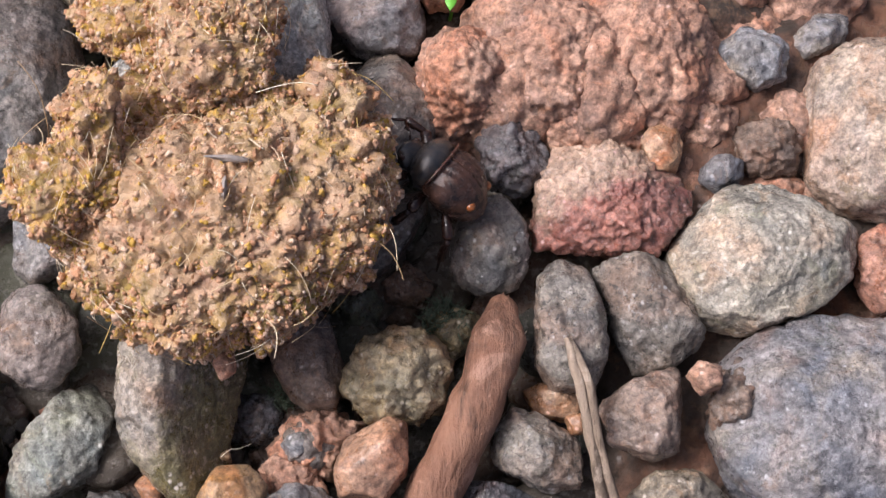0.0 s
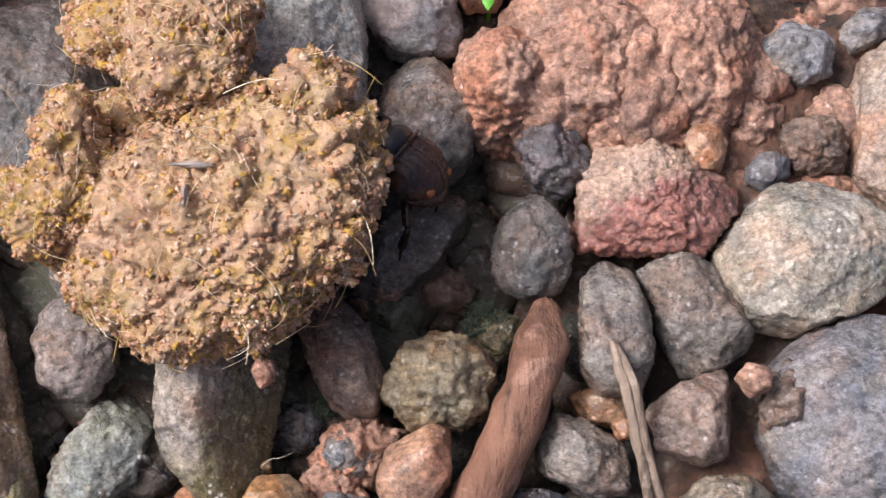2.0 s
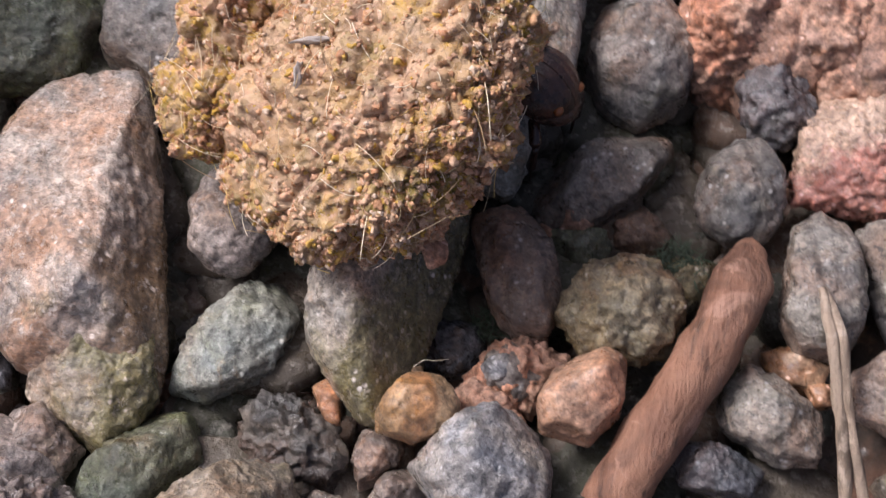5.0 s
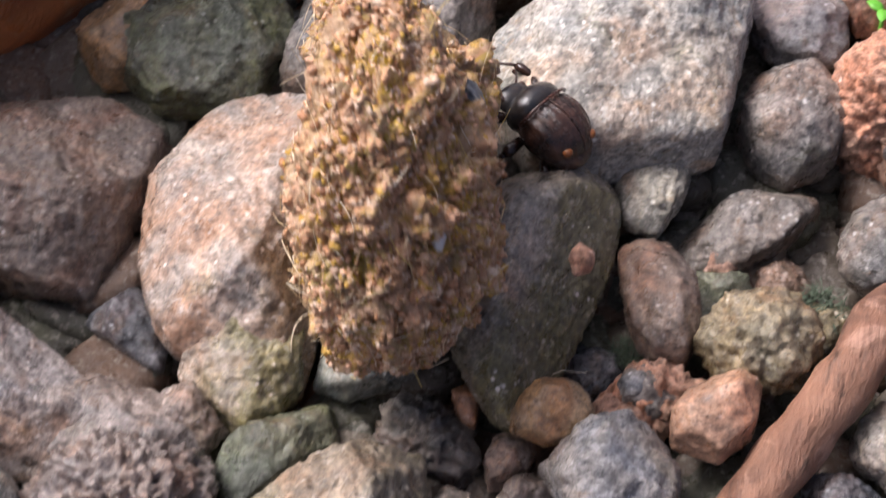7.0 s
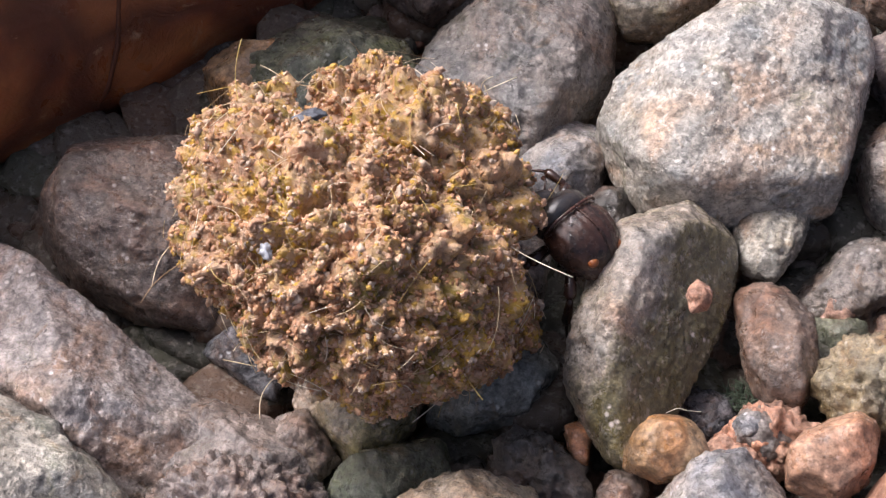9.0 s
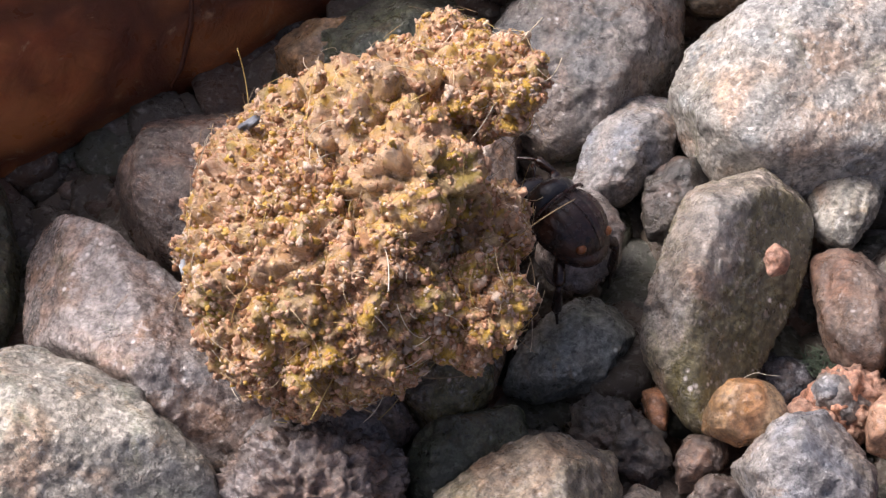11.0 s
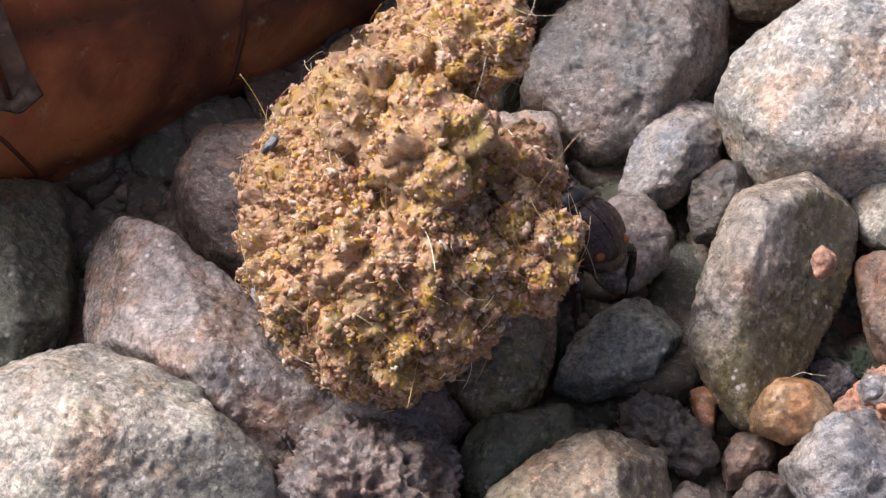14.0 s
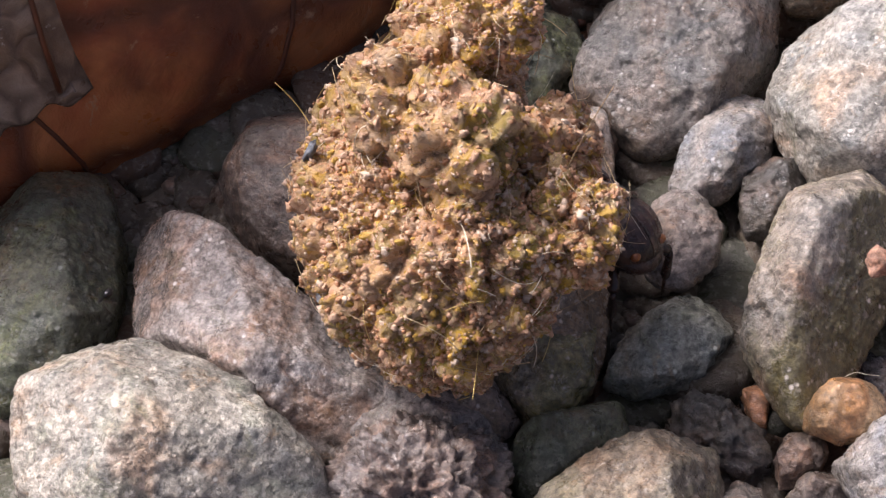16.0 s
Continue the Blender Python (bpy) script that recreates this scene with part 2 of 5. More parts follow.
def dung_material(name, yellow):
    """Crumbly dung: tan and ochre clumps, yellow and rusty patches; yellow: how far the yellow spreads, 0 to 1."""
    n = Nodes(name)
    colour = n.mix(n.ramp(n.noise(150, 4, 0.6, 0.8), 0.42, 0.58), (0.54, 0.315, 0.145), (0.51, 0.295, 0.05))
    colour = n.mix(n.ramp(n.noise(115, 4, 0.6, 0.8), 0.5 - 0.13 * yellow, 0.57 - 0.12 * yellow, 0, 0.9), colour, (0.5, 0.3, 0.016))
    colour = n.mix(n.ramp(n.noise(190, 4, 0.6, 0.6), 0.51, 0.6, 0, 0.85), colour, (0.27, 0.195, 0.025))
    colour = n.mix(n.ramp(n.noise(230, 4, 0.6, 0.5), 0.53, 0.6, 0, 0.8), colour, (0.43, 0.21, 0.12))
    split = n.make("ShaderNodeSeparateXYZ")
    n.tree.links.new(n.plain, split.inputs[0])
    # Paler pinkish tan towards the flat +z side, with a ragged edge.
    flat_side = n.make("ShaderNodeMath", operation="ADD")
    n.tree.links.new(split.outputs[2], flat_side.inputs[0])
    n.tree.links.new(n.ramp(n.noise(180, 5, 0.7), 0.3, 0.7, -0.004, 0.004), flat_side.inputs[1])
    colour = n.mix(n.ramp(flat_side.outputs[0], 0.001, 0.005, 0, 0.42 - 0.35 * yellow), colour, (0.57, 0.4, 0.285))
    for scale, much in ((800, 0.45), (1800, 0.45)):
        tint = n.make("ShaderNodeSeparateColor")
        n.tree.links.new(n.cells(scale, "F1", "Color"), tint.inputs[0])
        colour = n.mix(n.ramp(tint.outputs[0], 0.6, 0.8, 0, much), colour, (0.6, 0.42, 0.27))
        colour = n.mix(n.ramp(tint.outputs[1], 0.7, 0.85, 0, much), colour, (0.2, 0.11, 0.045))
    colour = n.mix(n.ramp(n.noise(1300, 5, 0.75), 0.56, 0.65, 0, 0.65), colour, (0.13, 0.07, 0.028))
    n.put("Base Color", colour)
    n.put("Roughness", n.ramp(n.noise(900, 4, 0.7), 0.42, 0.58, 0.2, 0.65))
    n.put("Specular IOR Level", 0.6)
    n.bump(n.noise(2400, 4, 0.75), 0.8, 0.0002)
    n.bump(n.noise(800, 6, 0.75, 0.4), 0.9, 0.0005)
    n.put("Coat Weight", 0.4)
    n.put("Coat Roughness", 0.15)
    n.tree.links.new(n.shader.inputs["Normal"].links[0].from_socket, n.shader.inputs["Coat Normal"])
    return n.material


def island_material(name, tones, rough=(0.25, 0.6)):
    """Many small bits in one mesh, each bit in one of the tones."""
    n = Nodes(name)
    ramp = n.make("ShaderNodeValToRGB")
    ramp.color_ramp.interpolation = "CONSTANT"
    for k, tone in enumerate(tones):
        element = ramp.color_ramp.elements[k] if k < 2 else ramp.color_ramp.elements.new(k / len(tones))
        element.position, element.color = k / len(tones), (*tone, 1)
    n.tree.links.new(n.make("ShaderNodeNewGeometry").outputs["Random Per Island"], ramp.inputs[0])
    n.put("Base Color", n.mix(n.ramp(n.noise(2200, 4, 0.7), 0.52, 0.66, 0, 0.55), ramp.outputs[0], (0.17, 0.095, 0.04)))
    n.put("Roughness", n.ramp(n.noise(1500, 3), 0.4, 0.6, *rough))
    n.bump(n.noise(2600, 4, 0.7), 0.8, 0.0003)
    return n.material


def plain_material(name, base, second, scale, rough=(0.4, 0.6), bump=0.0002, metal=0.0):
    n = Nodes(name)
    n.put("Base Color", n.mix(n.ramp(n.noise(scale, 5, 0.65), 0.35, 0.65), base, second))
    n.put("Roughness", n.ramp(n.noise(scale * 2.5, 3), 0.3, 0.7, *rough))
    n.put("Metallic", metal)
    n.bump(n.noise(scale * 3, 4, 0.7), 0.6, bump)
    return n.material


def wood_material(name, base, second, crack):
    n = Nodes(name)
    stretch = n.make("ShaderNodeMapping")
    stretch.inputs["Scale"].default_value = (1.0, 0.14, 1.0)
    n.tree.links.new(n.place, stretch.inputs["Vector"])
    n.place = stretch.outputs[0]
    colour = n.mix(n.ramp(n.noise(330, 5, 0.6), 0.35, 0.65), base, second)
    colour = n.mix(n.ramp(n.noise(900, 4, 0.7), 0.55, 0.7, 0, 0.85), colour, crack)
    n.bump(n.noise(1100, 5, 0.7), 0.9, 0.0006)
    n.place = n.plain
    colour = n.mix(n.ramp(n.noise(130, 6, 0.7, 0.5), 0.51, 0.62, 0, 0.6), colour, mul(base, 0.45))
    colour = n.mix(n.ramp(n.noise(260, 6, 0.7, 0.5), 0.54, 0.62, 0, 0.6), colour, tuple(v * 1.2 + 0.07 for v in second))
    n.put("Base Color", colour)
    n.put("Roughness", n.ramp(n.noise(400, 4), 0.4, 0.6, 0.35, 0.75))
    n.bump(n.noise(600, 7, 0.75), 0.7, 0.0005)
    return n.material


SOIL, DUNG, OCHRE = soil_material(), dung_material("dung", 0.1), dung_material("ochre_dung", 0.9)
GRAIN = island_material("dung_crumb", ((0.6, 0.36, 0.22), (0.56, 0.31, 0.16), (0.61, 0.42, 0.29), (0.48, 0.24, 0.12), (0.54, 0.33, 0.06), (0.57, 0.33, 0.2), (0.59, 0.38, 0.24), (0.65, 0.5, 0.37), (0.3, 0.15, 0.07)), (0.15, 0.5))
FIBRE = island_material("dry_fibre", ((0.66, 0.52, 0.3), (0.74, 0.62, 0.42), (0.5, 0.36, 0.18), (0.8, 0.72, 0.55), (0.62, 0.45, 0.14), (0.3, 0.2, 0.1)), (0.3, 0.5))
CHIP = plain_material("dark_chip", (0.05, 0.055, 0.065), (0.16, 0.17, 0.19), 900, (0.25, 0.5))
STRAW = plain_material("dark_straw", (0.2, 0.18, 0.17), (0.4, 0.34, 0.29), 600, (0.25, 0.5))
FLAKE = plain_material("white_flake", (0.38, 0.4, 0.43), (0.58, 0.6, 0.62), 700, (0.2, 0.4))
BARK = wood_material("bark", (0.17, 0.078, 0.045), (0.32, 0.165, 0.1), (0.045, 0.024, 0.015))
STALK = wood_material("stalk", (0.2, 0.145, 0.1), (0.34, 0.26, 0.19), (0.07, 0.05, 0.03))
SHELL = plain_material("beetle_shell", (0.012, 0.008, 0.007), (0.075, 0.036, 0.024), 700, (0.1, 0.34), 0.00022)
SPOT = plain_material("beetle_tail", (0.2, 0.06, 0.018), (0.3, 0.11, 0.03), 900, (0.2, 0.4), 0.0001)
STRIPE = plain_material("beetle_rim", (0.07, 0.026, 0.016), (0.03, 0.012, 0.009), 900, (0.18, 0.35), 0.00008)
SHINE = plain_material("beetle_thorax", (0.016, 0.018, 0.022), (0.045, 0.035, 0.028), 900, (0.04, 0.16), 0.0001)
LIMB = plain_material("beetle_leg", (0.018, 0.01, 0.008), (0.04, 0.018, 0.012), 900, (0.15, 0.3), 0.00006)


def leaf_material(name, base, second, dark, pale, net):
    """Dead leaf: blotches, a net of dark cracks along its ribs, pale flakes."""
    n = Nodes(name)
    colour = n.mix(n.ramp(n.noise(70, 6, 0.65, 0.8), 0.38, 0.62), base, second)
    colour = n.mix(n.ramp(n.noise(38, 5, 0.65, 1.2), 0.46, 0.64, 0, 0.6), colour, dark)
    warp = n.make("ShaderNodeTexNoise")
    warp.inputs["Scale"].default_value = 120
    n.tree.links.new(n.place, warp.inputs["Vector"])
    scaled = n.make("ShaderNodeVectorMath", operation="SCALE")
    scaled.inputs["Scale"].default_value = 0.008
    n.tree.links.new(warp.outputs["Color"], scaled.inputs[0])
    moved = n.make("ShaderNodeVectorMath", operation="ADD")
    n.tree.links.new(n.place, moved.inputs[0])
    n.tree.links.new(scaled.outputs[0], moved.inputs[1])
    n.place = moved.outputs[0]
    crack = n.cells(net, "DISTANCE_TO_EDGE")
    colour = n.mix(n.ramp(crack, 0.02, 0.16, 0.8, 0), colour, dark)
    colour = n.mix(n.ramp(n.noise(260, 5, 0.7), 0.62, 0.68, 0, 0.7), colour, pale)
    n.put("Base Color", colour)
    n.put("Roughness", n.ramp(n.noise(300, 4), 0.35, 0.65, 0.25, 0.6))
    n.put("Coat Weight", 0.4)
    n.put("Coat Roughness", 0.25)
    n.bump(crack, 0.9, 0.0012)
    n.bump(n.noise(500, 6, 0.7), 0.8, 0.0005)
    return n.material


LEAF = leaf_material("brown_leaf", (0.46, 0.1, 0.035), (0.62, 0.22, 0.07), (0.1, 0.03, 0.016), (0.55, 0.33, 0.18), 55)
PAPER = leaf_material("grey_leaf", (0.2, 0.12, 0.07), (0.42, 0.33, 0.26), (0.1, 0.06, 0.04), (0.62, 0.58, 0.54), 220)
VEIN = plain_material("leaf_vein", (0.1, 0.035, 0.016), (0.16, 0.055, 0.025), 200, (0.4, 0.6))
MOSS = plain_material("moss", (0.05, 0.075, 0.045), (0.1, 0.13, 0.08), 500, (0.5, 0.8))
GREEN = plain_material("green_leaf", (0.09, 0.3, 0.02), (0.14, 0.42, 0.04), 300, (0.3, 0.5))


# ---- mesh helpers ----
BALLS = {}


def ball_of(level):
    """Unit icosphere as arrays of points and triangles."""
    if level not in BALLS:
        bm = bmesh.new()
        bmesh.ops.create_icosphere(bm, subdivisions=level, radius=1)
        points = np.array([v.co[:] for v in bm.verts])
        faces = np.array([[v.index for v in f.verts] for f in bm.faces])
        bm.free()
        BALLS[level] = points, faces
    return BALLS[level]


def mesh_of(name, points, faces, material, smooth=True):
    data = bpy.data.meshes.new(name)
    data.from_pydata(np.asarray(points).tolist(), [], np.asarray(faces).tolist() if isinstance(faces, np.ndarray) else faces)
    data.materials.append(material)
    if smooth:
        data.polygons.foreach_set("use_smooth", [True] * len(data.polygons))
    data.update()
    return data


def part(name, data, parent, label=""):
    ob = new(name, data)
    ob.parent = parent
    return tagged(ob, label)


def fractal(points, scale, octaves, seed):
    off = Vector((seed * 7.31 % 50, seed * 3.77 % 50, seed * 5.13 % 50))
    return np.array([noise.fractal(Vector(p) * scale + off, 0.9, 2.1, octaves) for p in points])


def lumps(points, scale, seed):
    """Rounded grains: 1 at the middle of a grain, 0 between grains."""
    off = Vector((seed * 2.31 % 50, seed * 4.77 % 50, seed * 1.13 % 50))
    return np.array([max(0.0, 1 - 1.5 * noise.voronoi(Vector(p) * scale + off)[0][0] ** 2) for p in points])


def clods(points, scale, seed):
    """Crumbly clumps: 1 on the clumps, falling to 0 in the creases between them."""
    off = Vector((seed * 2.31 % 50, seed * 4.77 % 50, seed * 1.13 % 50))
    rise = []
    for p in points:
        p = Vector(p) * scale + off
        near = noise.voronoi(p + noise.noise_vector(p * 1.7) * 0.4)[0]
        rise.append(1 - (1 - min(1.0, 1.7 * (near[1] - near[0]))) ** 2)
    return np.array(rise)


def chips(points, scale, seed):
    """Broken faces: flat tilted flakes, a little higher or lower than their neighbours."""
    off = Vector((seed * 4.13 % 50, seed * 1.77 % 50, seed * 6.31 % 50))
    rise = []
    for p in points:
        p = Vector(p) * scale + off
        near, spots = noise.voronoi(p + noise.noise_vector(p * 2.3) * 0.18)
        tilt = noise.noise_vector(spots[0] * 3.7)
        rise.append((0.6 * tilt.x + tilt.dot(p - spots[0])) * min(1.0, 5 * (near[1] - near[0])))
    return np.array(rise)


def rock_points(level, facets, up, down, seed, sharp=30, rough=1.0, cuts=()):
    """Points of a stone, in millimetres: upright facets (bearing, distance), a crown and a base, rounded and gritty."""
    rng = random.Random(seed)
    ways, _ = ball_of(level)
    size = sum(d for _, d in facets) / len(facets)
    planes = []
    for bearing, d in facets:
        e = radians(rng.uniform(-4, 14))
        planes.append((math.cos(radians(bearing)) * math.cos(e), math.sin(radians(bearing)) * math.cos(e), math.sin(e), d * (math.cos(e) + 0.1 * math.sin(abs(e)))))
    lean, turn = radians(rng.uniform(4, 18)), rng.uniform(0, 6.28)
    planes.append((math.sin(lean) * math.cos(turn), math.sin(lean) * math.sin(turn), math.cos(lean), up))
    start = rng.uniform(0, 6.28)
    for k in range(5):
        a, e = start + k * 1.257 + rng.uniform(-0.35, 0.35), radians(rng.uniform(34, 64))
        near = min(facets, key=lambda f: abs((radians(f[0]) - a + math.pi) % 6.283 - math.pi))[1]
        d = (0.55 * math.hypot(near * math.cos(e), up * math.sin(e)) + 0.45 * near * math.cos(e) + 0.16 * up * math.sin(e)) * rng.uniform(0.9, 1.07)
        planes.append((math.cos(a) * math.cos(e), math.sin(a) * math.cos(e), math.sin(e), d))
    for bearing, d in facets:
        e = radians(34)
        planes.append((math.cos(radians(bearing)) * math.cos(e), math.sin(radians(bearing)) * math.cos(e), -math.sin(e), d * math.cos(e) + 0.32 * min(d, down) * math.sin(e)))
    planes.append((0, 0, -1, down))
    for bearing, e, d in cuts:
        planes.append((math.cos(radians(bearing)) * math.cos(radians(e)), math.sin(radians(bearing)) * math.cos(radians(e)), math.sin(radians(e)), d))
    total = np.zeros(len(ways))
    for nx, ny, nz, d in planes:
        total += np.maximum(0, ways @ np.array((nx, ny, nz)) / d) ** sharp
    points = ways * (total ** (-1 / sharp))[:, None]
    for k in range(8):
        crown = k < 5
        way = Vector((rng.uniform(-1, 1), rng.uniform(-1, 1), rng.uniform(0.5, 1.4) if crown else rng.uniform(-0.2, 0.4))).normalized()
        reach = (points @ np.array(way[:])).max() * (rng.uniform(0.82, 0.93) if crown else rng.uniform(0.91, 0.97))
        total += np.maximum(0, ways @ np.array(way[:]) / reach) ** sharp
    points = ways * (total ** (-1 / sharp))[:, None]
    swell = fractal(points, 1.6 / size, 3, seed) * size * 0.045 * rough
    ridge = (0.4 - np.abs(fractal(points, 0.35, 4, seed + 4))) * 0.36 * rough * min(1, size / 5)
    grit = fractal(points, 1.1, 5, seed + 9) * 0.26 * rough
    pits = -np.maximum(0, fractal(points, 0.8, 3, seed + 13) - 0.3) * 0.5 * rough
    return points + ways * (swell + ridge + grit + pits + chips(points, 1.5 / size, seed) * 0.075 * size * min(1, rough))[:, None]


GROUND = -10.0
PLACED = []


def stone(label, kind, x, y, mid, top, facets, seed, name="stone", sharp=70, rough=0.8, fine=False, cuts=()):
    """A stone bedded in the soil; mid: the height of its widest outline, top: of its crown, in millimetres."""
    size = sum(d for _, d in facets) / len(facets)
    level = 6 if size > 5.5 else 5 if fine or size > 1.8 else 4
    _, faces = ball_of(level)
    bottom = GROUND - 1.5 if mid < 5 else mid - 1.2
    points = rock_points(level, facets, top - mid, mid - bottom, seed, sharp, rough, cuts)
    ob = new(name, mesh_of(name, points * MM, faces, ROCKS[kind]))
    ob.location = (x * MM, y * MM, mid * MM)
    PLACED.append((x, y, size))
    return tagged(ob, label, "pebble" if name == "pebble" else "stone", "gravel stones")


def tube(path, radii, sides=10, wobble=0.0, seed=0, closed=True):
    """Points and faces of a round bar along a path."""
    path = [Vector(p) for p in path]
    points, faces = [], []
    for i, p in enumerate(path):
        way = (path[min(i + 1, len(path) - 1)] - path[max(i - 1, 0)]).normalized()
        side = way.orthogonal().normalized() if i == 0 else (side - way * side.dot(way)).normalized()
        other = way.cross(side)
        for k in range(sides):
            a = 2 * math.pi * k / sides
            r = radii[i] * (1 + wobble * noise.noise(Vector((math.cos(a) * 1.3 + seed, math.sin(a) * 1.3, i * 0.35))))
            points.append(p + side * (math.cos(a) * r) + other * (math.sin(a) * r))
    for i in range(len(path) - 1):
        for k in range(sides):
            j = (k + 1) % sides
            faces.append((i * sides + k, i * sides + j, (i + 1) * sides + j, (i + 1) * sides + k))
    if closed:
        faces.append(tuple(range(sides - 1, -1, -1)))
        faces.append(tuple((len(path) - 1) * sides + k for k in range(sides)))
    return [p[:] for p in points], faces


def glide(points, steps):
    """A smooth path through a few points."""
    points = [Vector(p) for p in points]
    out = []
    for i in range(len(points) - 1):
        a, b, c, d = points[max(i - 1, 0)], points[i], points[i + 1], points[min(i + 2, len(points) - 1)]
        for s in range(steps):
            t = s / steps
            out.append(0.5 * (2 * b + (c - a) * t + (2 * a - 5 * b + 4 * c - d) * t * t + (3 * b - a - 3 * c + d) * t ** 3))
    return out + [points[-1]]


def joined(pieces):
    points, faces = [], []
    for p, f in pieces:
        base = len(points)
        points += [tuple(q) for q in p]
        faces += [tuple(i + base for i in g) for g in f]
    return points, faces


# ---- ground ----
def ground():
    u = np.linspace(-1, 1, 401)
    axis = 0.13 * u + 60 * np.sign(u) * np.abs(u) ** 21
    xs, ys = np.meshgrid(axis - 0.02, axis)
    zs = []
    for x, y in zip(xs.ravel(), ys.ravel()):
        z = GROUND * MM
        if abs(x + 0.02) < 0.16 and abs(y) < 0.16:
            spot = Vector((x * 90, y * 90, 0))
            z += 0.0016 * noise.fractal(spot, 0.9, 2, 4) + 0.0007 * noise.fractal(spot * 6, 0.9, 2, 4)
            bank = min(1.0, max(0.0, (x - 0.012 + 0.006 * noise.noise(spot * 0.7)) / 0.014)) * max(0.0, 1 - max(0.0, x - 0.06) / 0.06)
            clay = math.exp(-((x - 0.032) / 0.022) ** 2 - ((y - 0.036) / 0.018) ** 2)
            z += bank * (0.0062 + 0.0034 * clay + 0.0016 * noise.noise(spot * 1.4))
        zs.append(z)
    n = len(u)
    faces = [(i * n + j, i * n + j + 1, (i + 1) * n + j + 1, (i + 1) * n + j) for i in range(n - 1) for j in range(n - 1)]
    ob = new("ground", mesh_of("ground", np.stack([xs.ravel(), ys.ravel(), zs], 1), faces, SOIL))
    return tagged(ob, "dark damp soil with reddish patches under the gravel", "ground", kind="structure")


ground()

# ---- gravel: each stone that can be told apart ----
stone("charcoal granular stone among gravel", "dark", 16, 23.9, -1, 2, ((-162, 3), (-100, 3.6), (-48, 3.5), (11, 3.1), (50, 3.2), (133, 3.4)), 1, rough=1.5, fine=True)
stone("crimson and cream conglomerate lump beside clay", "cong", 24.8, 18.9, 0, 3, ((-166, 7.4), (-96, 4.8), (-41, 6.3), (26, 7.1), (68, 5.2), (81, 5), (94, 5.4), (155, 6.6), (164, 6.6)), 2, rough=1.7, fine=True)
stone("small glossy orange-brown pebble on gravel", "orange", 29.8, 23.8, 0, 3, ((-162, 1.9), (-90, 2.4), (-14, 1.8), (19, 2), (90, 2.4), (149, 2)), 3, "pebble", rough=0.5)
stone("small pale blue-grey stone stuck in red clay", "bluep", 39, 32.7, 0.5, 4.2, ((-156, 2.9), (-119, 2.5), (-70, 2.8), (0, 3.2), (67, 2.3), (124, 3)), 4)
stone("small blue-grey gravel stone with brownish stains", "blue", 35.6, 21.9, -1, 2, ((-119, 1.9), (-66, 1.5), (3, 2), (76, 1.6), (134, 1.6), (176, 2)), 5, "pebble")
stone("large pale grey angular stone with dark grains", "pale", 38.4, 13.5, -1, 4, ((-176, 8.4), (-135, 8.2), (-104, 7), (-75, 6.4), (-50, 7.2), (-12, 8.6), (50, 7.4), (61, 6.9), (86, 6.9), (124, 7.1), (153, 7.8)), 6, fine=True)
stone("large pinkish tan rounded rock beside red clay", "pink", 51.3, 26.4, -1, 5, ((-133, 9), (-101, 8.8), (-58, 8.5), (-4, 6.9), (36, 8.5), (105, 8.6), (123, 8.3), (175, 7)), 7)
stone("rough red-brown stone among gravel", "red", 50.5, 12.5, -1, 2, ((-179, 2.9), (-143, 3.4), (-77, 4), (-6, 2.7), (73, 3.8), (125, 3.7)), 8)
stone("large blue-grey gravel stone with brownish stains", "blue", 46.4, -3.1, -1, 5, ((-162, 12.6), (-137, 11.7), (-100, 10.6), (-46, 12.1), (2, 12.7), (66, 10.7), (82, 10.4), (103, 11.6), (133, 12.8), (162, 13)), 9)
stone("grey stone speckled with black grains", "speck", 20.3, 6.8, 0, 3, ((-147, 4.4), (-91, 5.7), (-22, 4), (4, 3.3), (19, 3.6), (67, 5.6), (127, 5.4), (174, 3.2), (178, 3.1)), 10, fine=True)
stone("grey stone speckled with black grains", "speck", 27.8, 8.4, -1, 2, ((-163, 3.5), (-160, 3.6), (-83, 5.3), (-52, 5.2), (23, 3.8), (26, 3.8), (78, 4.8), (116, 5.8)), 11)
stone("pinkish brown angular gravel stone", "pink2", 27.6, -1.2, 0, 3, ((-167, 4.5), (-115, 3.9), (-72, 3.9), (-10, 3.9), (33, 4.5), (110, 3.4), (120, 3.5)), 12, cuts=((-5, 14, 2.2),))
stone("small crumb of dry reddish-brown clay", "clay", 32, 1.6, 2, 5, ((-144, 1.3), (-75, 1.4), (-4, 1.4), (75, 1.3), (135, 1.4)), 13, "pebble")
stone("small rough brown stone among gravel", "brown", 35.2, 0.3, -1, 3, ((-170, 2.7), (-91, 2.8), (-48, 2.3), (11, 2.3), (75, 3.2), (150, 1.9)), 14, rough=2.0)
stone("grey stone speckled with black grains", "speck", 17.2, -4.1, -2, 1, ((-171, 3.8), (-118, 2.9), (-83, 3.5), (-3, 4), (53, 2.9), (76, 3.2), (154, 4.1)), 15)
stone("small glossy orange-brown pebble on gravel", "orange", 19.3, 0.9, -3, -0.5, ((-156, 2.5), (-100, 1.9), (-17, 2.3), (55, 2.1), (109, 1.8)), 16, "pebble", rough=0.5)
stone("tan beige gravel stone bedded in soil", "tan", 29.7, -8.5, -2, 1, ((-144, 3.6), (-91, 2.3), (-35, 3.7), (46, 3.2), (89, 2.5), (130, 3.2)), 17)
